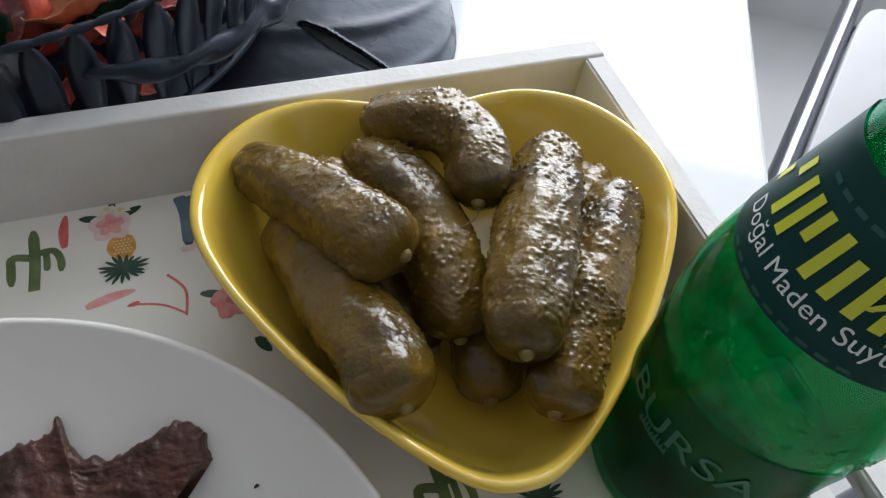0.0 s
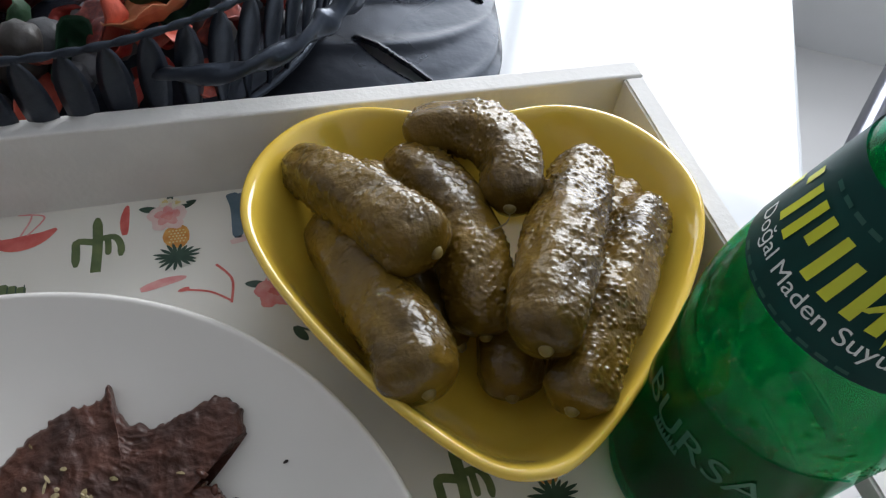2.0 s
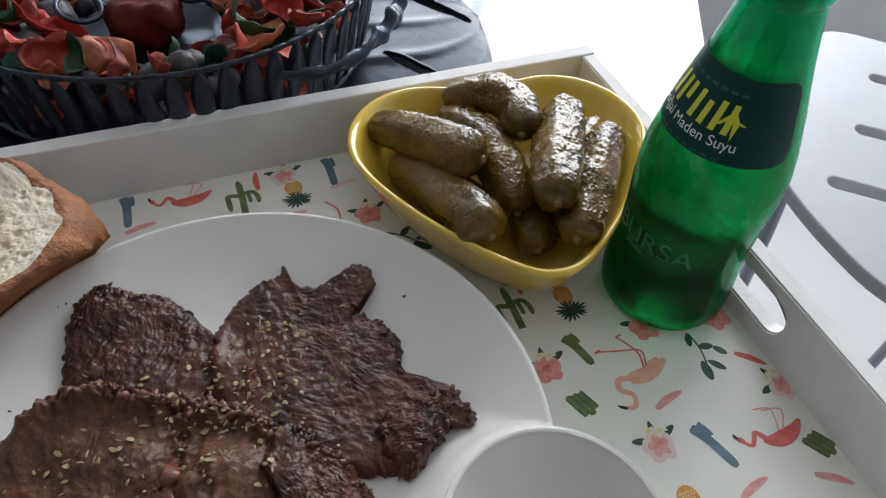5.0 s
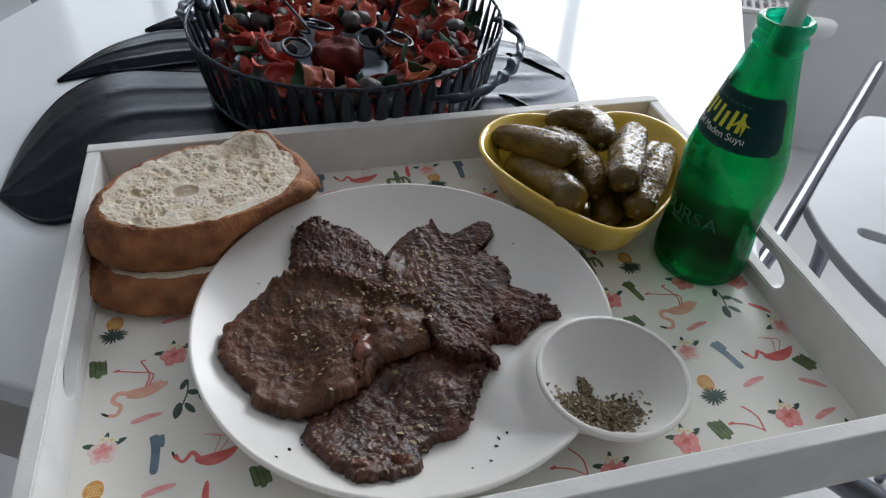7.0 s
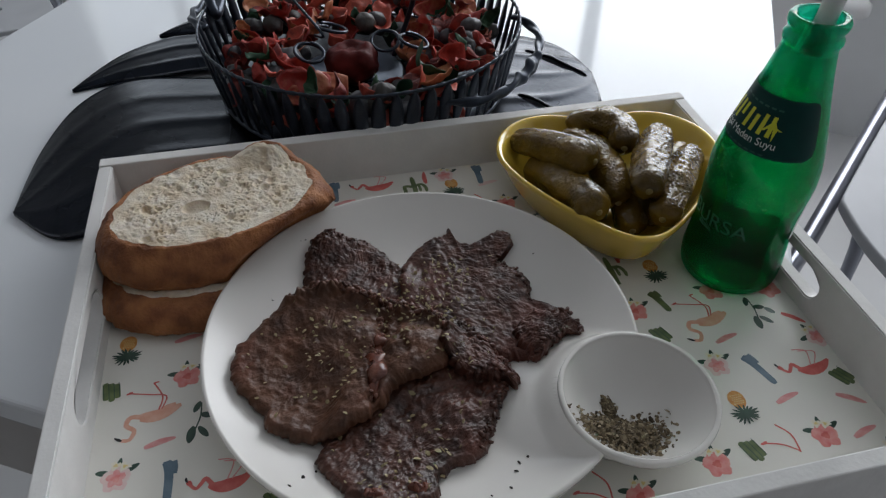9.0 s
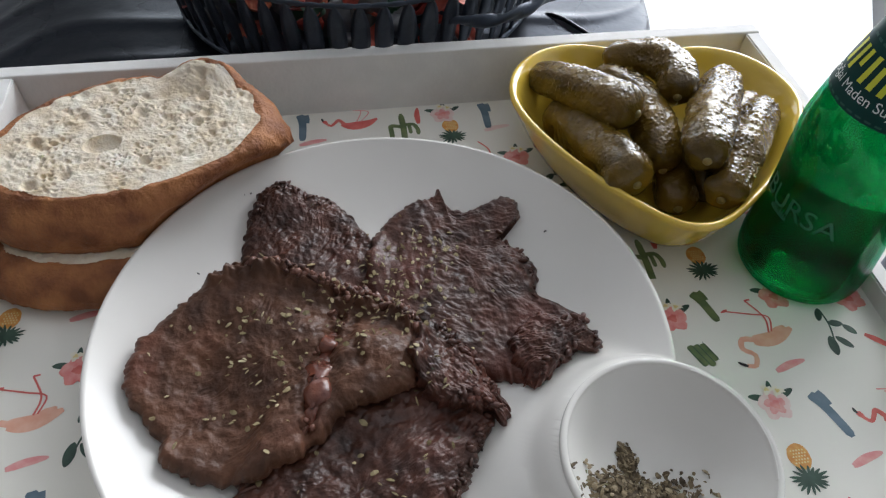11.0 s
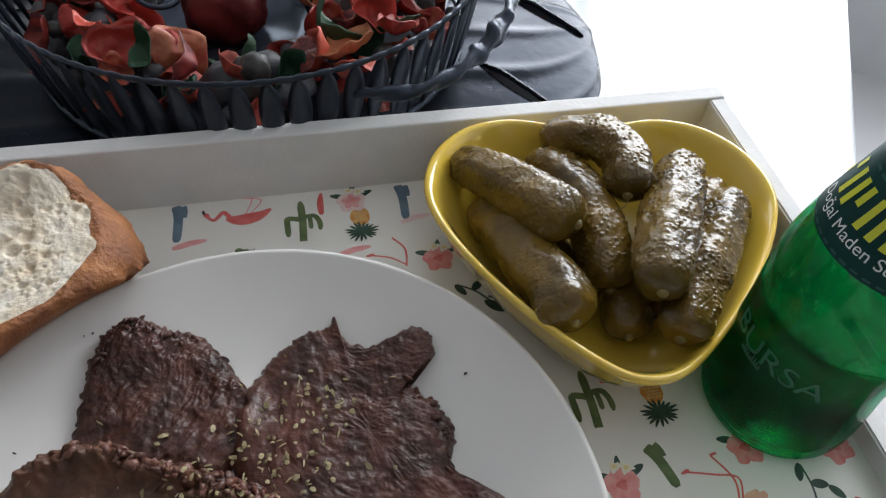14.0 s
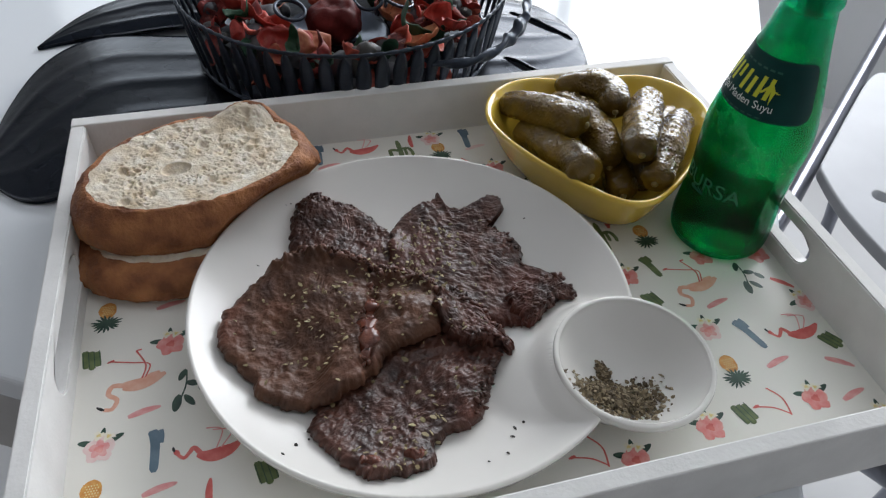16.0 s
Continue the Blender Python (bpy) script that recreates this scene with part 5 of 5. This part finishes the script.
def lettering(text, size, a_mid, z_mid, out, mat, label, parent):
    cu = bpy.data.curves.new("lettering", "FONT")
    cu.body, cu.size, cu.align_x = text, size, "CENTER"
    tmp = bpy.data.objects.new("lettering", cu)
    scene.collection.objects.link(tmp)
    me = bpy.data.meshes.new_from_object(tmp)
    bm = bmesh.new()
    bm.from_mesh(me)
    bmesh.ops.triangulate(bm, faces=list(bm.faces))
    pts, faces = [(v.co.x, v.co.y) for v in bm.verts], [tuple(v.index for v in f.verts) for f in bm.faces]
    bm.free()
    bpy.data.objects.remove(tmp)
    return on_bottle(pts, faces, a_mid, z_mid, out, parent, "lettering", mat, label)


def quad(x0, x1, y0, y1, shear=0.0, n=4):
    v, f = [], []
    for i in range(n + 1):
        y = y0 + (y1 - y0) * i / n
        v += [(x0 + shear * (y - y0), y), (x1 + shear * (y - y0), y)]
    return v, [(2 * i, 2 * i + 1, 2 * i + 3, 2 * i + 2) for i in range(n)]


A_TEXT = radians(184)
# brand mark as plain yellow blocks with a star point
for i, (y0, y1) in enumerate(((-0.0052, -0.0008), (0.0014, 0.0060), (-0.0052, 0.0060), (-0.0052, 0.0060), (-0.0010, 0.0060), (-0.0052, 0.0060), (-0.0052, 0.0040), (-0.0052, 0.0060), (-0.0052, 0.0060))):
    v, f = quad(-0.0245 + i * 0.0046, -0.0223 + i * 0.0046, y0, y1, 0.12)
    on_bottle(v, f, A_TEXT, 0.1150, 0.0006, label_up, "brand_bar", M_INK_YELLOW, "plain yellow brand bar")
for tri in ([(0.0085, -0.0015), (0.0190, 0.0005), (0.0120, 0.0030)], [(0.0135, 0.006), (0.0150, -0.006), (0.0165, 0.001)]):
    on_bottle(tri, [(0, 1, 2)], A_TEXT + 0.05, 0.1140, 0.0007, label_up, "star_point", M_INK_YELLOW, "yellow star point")
lettering("Doğal Maden Suyu", 0.0057, A_TEXT - 0.02, 0.1045, 0.0006, M_INK_WHITE, "white lettering", label_up)
v, f = joined([quad(-0.017 + 0.004 * i, -0.0145 + 0.004 * i, -0.0004, 0.0004) for i in range(9)])
on_bottle(v, f, A_TEXT, 0.1005, 0.0006, label_up, "small_print", M_INK_PALE, "fine pale small print")
v, f = joined([quad(-0.012 + 0.0038 * i, -0.0095 + 0.0038 * i, -0.0005, 0.0005) for i in range(7)])
on_bottle(v, f, A_TEXT + 0.1, 0.1245, 0.0006, label_up, "small_print", M_INK_PALE, "fine pale small print")
lettering("BURSA", 0.0138, radians(197), 0.0445, 0.0007, M_INK_DIM, "pale green lettering", bottle)
v, f = joined([([(-0.006 + 0.0012 * i, 0.0), (-0.0045 + 0.0012 * i, 0.0), (-0.0052 + 0.0012 * i, 0.003 + 0.002 * ((i * 7) % 4) / 3)], [(0, 1, 2)]) for i in range(9)])
on_bottle(v, f, radians(186), 0.041, 0.0007, bottle, "mountain_drawing", M_INK_PALE, "small white mountain drawing")
drops = []
r3 = random.Random(5)
for i in range(900):
    a, z = r3.uniform(radians(170), radians(330)), r3.uniform(0.066, 0.089)
    if r3.random() < 0.25:
        a, z = r3.uniform(radians(250), radians(330)), r3.uniform(0.09, 0.12)
    s = r3.choice((0.0002, 0.0003, 0.0004, 0.0006))
    r = bottle_radius(z)
    c = Vector((r * math.cos(a), r * math.sin(a), z))
    o = Vector((math.cos(a), math.sin(a), 0.2)).normalized()
    t1 = o.orthogonal().normalized()
    t2 = o.cross(t1)
    vs = [c + o * s * 0.6] + [c + (t1 * math.cos(k * 1.047) + t2 * math.sin(k * 1.047)) * s for k in range(6)]
    drops.append((vs, [(0, k + 1, (k + 1) % 6 + 1) for k in range(6)]))
part("condensation", joined(drops), M_DROP, bottle, "fine water droplets")
p0, p1 = Vector((BX - 0.007, BY - 0.002, TRAY_Z + 0.085)), Vector((BX + 0.007, BY + 0.003, TRAY_Z + 0.175))
straw = part("drinking_straw", tube([p0 + (p1 - p0) * t for t in np.linspace(0.74, 1.55, 12)], 0.0052, 20), M_STRAW, None)
tagged(straw, "thick white drinking straw standing in the bottle", "straw")

# ---- black leaf dish under the basket ----
BKX, BKY = -0.0165, 0.275
leaf_dish = thing("leaf_dish", (BKX, BKY, 0), "black glazed dish shaped like a split monstera leaf", "dish")


def lobe(upper, lower, ridges, holes=(), nu=60, nv=36):
    """One tongue of the leaf between its two edges, which meet at the tip."""
    up, low = spline([(x - BKX, y - BKY, 0) for x, y in upper], nu + 1), spline([(x - BKX, y - BKY, 0) for x, y in lower], nu + 1)
    def cut(p):
        """How far outside all holes, and the way out of the nearest."""
        best = (1.0, Vector((0, 0, 0)))
        for x0, y0, x1, y1, w in holes:
            a, d = Vector((x0 - BKX, y0 - BKY, 0)), Vector((x1 - x0, y1 - y0, 0))
            k = max(0, min(1, (p - a).dot(d) / d.length_squared))
            off = p - a - d * k
            far = off.length - w * (0.35 + 0.65 * math.sin(math.pi * (0.1 + 0.8 * k)))
            if far < best[0]:
                best = (far, off.normalized())
        return best

    top, grid = [], {}
    for i in range(nu + 1):
        t = i / nu
        for j in range(nv + 1):
            q = 2 * j / nv - 1
            p = low[i] + (up[i] - low[i]) * (j / nv)
            far, way = cut(p)
            if far < 0.0006:
                p = p - way * far
            z = 0.004 + 0.008 * (1 - t) + 0.0045 * (1 - q * q) * (1 - t ** 3) + 0.0015 * math.exp(-(((q * ridges / 2 + 0.5) % 1 - 0.5) / 0.15) ** 2) * (1 - t * t) - 0.002 * abs(q) ** 6
            top.append(Vector((p.x, p.y, max(0.0036, z))))
    keep = set()
    for i in range(nu):
        for j in range(nv):
            mid = low[i] + (up[i] - low[i]) * ((j + 0.5) / nv) + ((low[i + 1] + (up[i + 1] - low[i + 1]) * ((j + 0.5) / nv)) - (low[i] + (up[i] - low[i]) * ((j + 0.5) / nv))) * 0.5
            if cut(mid)[0] > 0:
                keep.add((i, j))
    k, w = len(top), nv + 1
    verts = top + [v - Vector((0, 0, 0.003)) for v in top]
    faces = []
    for i, j in keep:
        a, b, c, d = i * w + j, (i + 1) * w + j, (i + 1) * w + j + 1, i * w + j + 1
        faces += [(a, b, c, d), (k + d, k + c, k + b, k + a)]
        for (ni, nj), (e, f) in (((i - 1, j), (d, a)), ((i + 1, j), (b, c)), ((i, j - 1), (a, b)), ((i, j + 1), (c, d))):
            if (ni, nj) not in keep:
                faces.append((e, k + e, k + f, f)[::-1])
    return verts, faces


part("leaf_lobe", lobe([(-0.08, 0.30), (-0.157, 0.322), (-0.222, 0.335), (-0.262, 0.305), (-0.283, 0.238), (-0.289, 0.162)], [(-0.06, 0.17), (-0.12, 0.160), (-0.19, 0.157), (-0.226, 0.128), (-0.256, 0.128), (-0.289, 0.162)], 4), M_LEAF, leaf_dish)
part("leaf_lobe", lobe([(-0.08, 0.39), (-0.17, 0.416), (-0.206, 0.413), (-0.241, 0.388), (-0.274, 0.335)], [(-0.08, 0.34), (-0.16, 0.343), (-0.201, 0.342), (-0.238, 0.343), (-0.274, 0.335)], 3), M_LEAF, leaf_dish)
part("leaf_lobe", lobe([(-0.09, 0.40), (-0.128, 0.445), (-0.155, 0.462), (-0.180, 0.452), (-0.205, 0.431)], [(-0.07, 0.37), (-0.118, 0.405), (-0.150, 0.423), (-0.180, 0.427), (-0.205, 0.431)], 2), M_LEAF, leaf_dish)
part("leaf_lobe", lobe([(0.04, 0.36), (0.11, 0.366), (0.152, 0.350), (0.184, 0.322), (0.196, 0.268)], [(0.02, 0.175), (0.09, 0.162), (0.142, 0.168), (0.180, 0.205), (0.196, 0.268)], 5,
                       [(0.145, 0.308, 0.183, 0.258, 0.0055), (0.112, 0.226, 0.142, 0.190, 0.0045)], 230, 160), M_LEAF, leaf_dish)
part("leaf_middle", lathe([(0.001, 0.0), (0.11, 0.0), (0.115, 0.004), (0.11, 0.012), (0.001, 0.013)], 48), M_LEAF, leaf_dish)

# ---- metal basket ----
BASK_Z, RIM_Z, RB, RT = 0.0185, 0.0765, 0.1205, 0.1315
basket = thing("basket", (BKX, BKY, BASK_Z), "round black wrought metal basket with leaf-shaped slats and rod handles", "basket")
BH = RIM_Z - BASK_Z
part("basket_floor", lathe([(0.001, 0.0), (RB, 0.0), (RB + 0.003, 0.003), (RB, 0.005), (0.001, 0.004)], 64), M_BLACK, basket)


def ring(radius, z, r, beads=0, n=160):
    verts, faces = [], []
    for i in range(n):
        a = 2 * math.pi * i / n
        k = r * (0.9 + (0.45 * abs(math.sin(a * beads / 2)) if beads else 0))
        for s in range(8):
            b = 2 * math.pi * s / 8
            verts.append(((radius + k * math.cos(b)) * math.cos(a), (radius + k * math.cos(b)) * math.sin(a), z + k * math.sin(b) * (1.5 if beads else 1)))
    for i in range(n):
        for s in range(8):
            j, t = (i + 1) % n, (s + 1) % 8
            faces.append((i * 8 + s, j * 8 + s, j * 8 + t, i * 8 + t))
    return verts, faces


part("rim", ring(RT, BH, 0.0009, 92, 1104), M_BLACK, basket, "scalloped rim")
part("lower_ring", ring(RB + 0.001, 0.004, 0.0022), M_BLACK, basket)


def slat_mesh(wide):
    """A leaf-shaped slat with a stalk at each end."""
    verts, faces = [], []
    rows = 34
    for i in range(rows + 1):
        t = i / rows
        s = min(1, max(0, (t - 0.08) / 0.90)) ** 1.35
        w = 0.0011 + wide * math.sin(math.pi * s) ** 0.62
        r = RB + (RT - RB) * t ** 0.8
        z = 0.004 + (BH - 0.004) * t
        tw = 0.35 * (t - 0.5)
        for q, o in ((-1, 0.0), (-0.5, 0.0011), (0, 0.0016), (0.5, 0.0011), (1, 0.0), (0, -0.0009)):
            verts.append((r + o + q * w * math.sin(tw), q * w * math.cos(tw), z))
    for i in range(rows):
        for s in range(6):
            k = (s + 1) % 6
            faces.append((i * 6 + s, i * 6 + k, (i + 1) * 6 + k, (i + 1) * 6 + s))
    return verts, faces


leaf_slat = mesh_of("slat", *slat_mesh(0.0044), M_BLACK)
for i in range(62):
    part("slat", leaf_slat, None, basket, m=pose(0, 0, 0, 0, 0, 360 / 62 * i))


def rod_handle(side):
    """A rod bowed outward along one side, with a swollen knot in its middle."""
    pts = []
    for t in np.linspace(-1, 1, 40):
        a = (radians(-38) if side > 0 else radians(142)) + t * radians(31)
        r = RT - 0.004 + 0.022 * (1 - t ** 4)
        pts.append((r * math.cos(a), r * math.sin(a), BH - 0.018 + 0.006 * (t + 1)))
    path, sides = [Vector(p) for p in spline(pts, 120)], 16
    verts, faces = [], []
    for i, p in enumerate(path):
        t = i / 119
        d = (path[min(i + 1, 119)] - path[max(i - 1, 0)]).normalized()
        up = Vector((0, 0, 1))
        a1 = d.cross(up).normalized()
        a2 = a1.cross(d)
        r = 0.0031 + 0.0026 * math.exp(-((t - 0.5) / 0.04) ** 2) + 0.0013 * math.exp(-((t - 0.40) / 0.02) ** 2) + 0.0013 * math.exp(-((t - 0.60) / 0.02) ** 2)
        for k in range(sides):
            b = 2 * math.pi * k / sides
            w = r * (1 + 0.30 * math.cos(2 * b - 44 * t))
            verts.append(p + a1 * w * math.cos(b) + a2 * w * math.sin(b))
    for i in range(119):
        for k in range(sides):
            n = (k + 1) % sides
            faces.append((i * sides + k, i * sides + n, (i + 1) * sides + n, (i + 1) * sides + k))
    faces += [tuple(reversed(range(sides))), tuple(range(119 * sides, 120 * sides))]
    return verts, faces


part("handle", rod_handle(1), M_BLACK, basket, "knotted rod handle")
part("handle", rod_handle(-1), M_BLACK, basket, "knotted rod handle")
part("hook", tube(spline([(-0.112, 0.070, BH), (-0.118, 0.040, BH - 0.006), (-0.122, 0.050, BH + 0.004), (-0.124, 0.075, BH + 0.016), (-0.118, 0.09, BH + 0.045)], 20), 0.0045, 12), M_BLACK, basket)

# candle holder inside the basket
holder = thing("candle_holder", (-0.030, 0.240, BASK_Z + 0.012), "black wire candle holder with a dark red cup", "candle holder")
part("saucer", lathe([(0.001, 0.006), (0.036, 0.006), (0.042, 0.010), (0.0435, 0.014), (0.042, 0.0145), (0.036, 0.0095), (0.001, 0.008)], 48), M_SAUCER, holder, "round black saucer")
part("saucer_foot", lathe([(0.020, -0.007), (0.018, 0.006)], 24, True), M_BLACK, holder)
ball = bmesh.new()
bmesh.ops.create_icosphere(ball, subdivisions=4, radius=0.021)
for v in ball.verts:
    a = math.atan2(v.co.y, v.co.x)
    up = v.co.z / 0.021
    v.co *= 1 + 0.11 * abs(math.sin(2.5 * a + 1.5 * up)) * (0.4 + 0.6 * up * up) + 0.10 * noise.fractal(v.co * 90, 0.8, 2, 3) + 0.10 * max(0, up)
    v.co.z = v.co.z * 0.72 + 0.0225 - 0.006 * max(0, 1 - (v.co.x ** 2 + v.co.y ** 2) / 0.012 ** 2) * (up > 0)
part("red_wax_flower", ball, M_REDPOD, holder, "dark red wax flower")
for cx, cy, turn in ((-0.042, 0.010, 20), (0.030, 0.022, -30), (0.040, 0.005, 60), (-0.02, 0.034, 100)):
    pts = [(0.0135 * (1 - 0.25 * t) * math.cos(a), 0.0135 * (1 - 0.25 * t) * math.sin(a), 0.034 + 0.004 * t) for t, a in ((i / 40, i / 40 * 7.5) for i in range(41))]
    part("wire_spiral", tube(pts, 0.0014, 8), M_BLACK, holder, m=pose(cx, cy, 0, 18, 10, turn))
part("wire_stem", tube(spline([(-0.026, 0.04, 0.03), (-0.02, 0.03, 0.035), (-0.04, 0.07, 0.05), (-0.05, 0.10, 0.055)], 16), 0.0012, 8), M_BLACK, holder)
part("upper_bowl", lathe([(0.004, 0.074), (0.018, 0.0755), (0.027, 0.080), (0.031, 0.088), (0.030, 0.090), (0.024, 0.082), (0.004, 0.079)], 32), M_BLACK, holder, m=pose(0.056, 0.004, 0))
part("bowl_rod", tube(spline([(0.036, 0.022, 0.010), (0.050, 0.022, 0.045), (0.056, 0.010, 0.076)], 14), 0.0022, 8), M_BLACK, holder)


# dried petals and pods
def curled_petal(l, w, curl, cup, seed):
    """A cupped petal with a wavy round edge."""
    rings, n = 7, 22
    off = Vector((seed * 2.3, seed, 0))
    top = []
    for i in range(rings + 1):
        s = i / rings
        for j in range(n):
            a = 2 * math.pi * j / n
            k = 1 + 0.07 * math.sin(2 * a + seed) + 0.06 * math.sin(3 * a + 2 * seed) + 0.04 * math.sin(5 * a)
            x, y = s * k * l / 2 * math.cos(a), s * k * w * math.sin(a)
            z = cup * w * s * s * (0.35 + 0.65 * math.sin(a) ** 2) + curl * x * x / l * 2.2 + 0.10 * w * s * s * math.sin(4 * a + seed)
            p = Vector((x, y, z))
            top.append(p + Vector((noise.noise(p * 60 + off), noise.noise(p * 60 - off), noise.noise(p * 110 + off * 2) * 1.6)) * 0.0034)
    verts = top + [p - Vector((0, 0, 0.0008)) for p in top]
    m, faces = len(top), []
    for i in range(rings):
        for j in range(n):
            q = (j + 1) % n
            faces += [(i * n + j, (i + 1) * n + j, (i + 1) * n + q, i * n + q), (m + i * n + q, m + (i + 1) * n + q, m + (i + 1) * n + j, m + i * n + j)]
    for j in range(n):
        q = (j + 1) % n
        faces.append((rings * n + j, m + rings * n + j, m + rings * n + q, rings * n + q))
    bm = bmesh.new()
    bv = [bm.verts.new(p) for p in verts]
    for f in faces:
        bm.faces.new([bv[i] for i in f])
    return bm


def lumpy_ball(r, seed, stretch=1.0):
    bm = bmesh.new()
    bmesh.ops.create_icosphere(bm, subdivisions=3, radius=r)
    off = Vector((seed * 4.1, seed, seed))
    for v in bm.verts:
        k = 1 + 0.10 * noise.fractal(v.co * 90 + off, 0.8, 2, 3) + 0.05 * math.cos(6 * math.atan2(v.co.y, v.co.x))
        v.co *= k
        v.co.z *= stretch
    return bm


def to_mesh(bm, name, mat):
    me = bpy.data.meshes.new(name)
    bm.to_mesh(me)
    bm.free()
    me.materials.append(mat)
    me.polygons.foreach_set("use_smooth", [True] * len(me.polygons))
    return me


petal_meshes = [to_mesh(curled_petal(l, w, c, k, i), "dried_petal", M_POT) for i, (l, w, c, k) in enumerate(((0.030, 0.014, 0.3, 0.5), (0.024, 0.012, 0.7, 0.5), (0.040, 0.011, 0.2, 0.8), (0.020, 0.010, 0.8, 0.7), (0.027, 0.012, 0.9, 0.6), (0.032, 0.013, -0.5, 0.4)))]
pod_meshes = [to_mesh(lumpy_ball(0.0105, i, s), "dried_pod", M_POD) for i, s in enumerate((1.0, 0.8, 1.25))]
leaf_meshes = [to_mesh(curled_petal(0.026, 0.008, 0.8, 0.7, 20), "dried_leaf", M_GREEN_POT)]
r4 = random.Random(21)
for ring_r, count in ((0.030, 10), (0.048, 26), (0.062, 34), (0.078, 46), (0.092, 54), (0.105, 60), (0.109, 40)):
    for i in range(count):
        a = 2 * math.pi * (i + r4.uniform(-0.35, 0.35)) / count
        r = ring_r + r4.uniform(-0.008, 0.008)
        x, y = BKX + r * math.cos(a), BKY + r * math.sin(a)
        dx, dy = x + 0.030, y - 0.240
        if math.hypot(dx, dy) < 0.046:
            continue
        z = BASK_Z + 0.018 + r4.uniform(0, 0.020) + (0.007 if ring_r > 0.07 else 0) - (0.012 if ring_r > 0.107 else 0)
        kind_of = r4.random()
        me, name, lab = (r4.choice(petal_meshes), "dried_petal", "curled dried red petal in the basket") if kind_of < 0.56 else (
            (r4.choice(pod_meshes), "dried_pod", "dark dried seed pod in the basket") if kind_of < 0.86 else (leaf_meshes[0], "dried_leaf", "dyed green dried leaf in the basket"))
        ob = part(name, me, None, None, m=pose(x, y, z, r4.uniform(-50, 50), r4.uniform(-50, 50), r4.uniform(0, 360)))
        ob.scale = (r4.uniform(0.7, 1.1) * (0.72 if ring_r > 0.1 else 1.0),) * 3
        tagged(ob, lab, "potpourri", "potpourri in the basket")
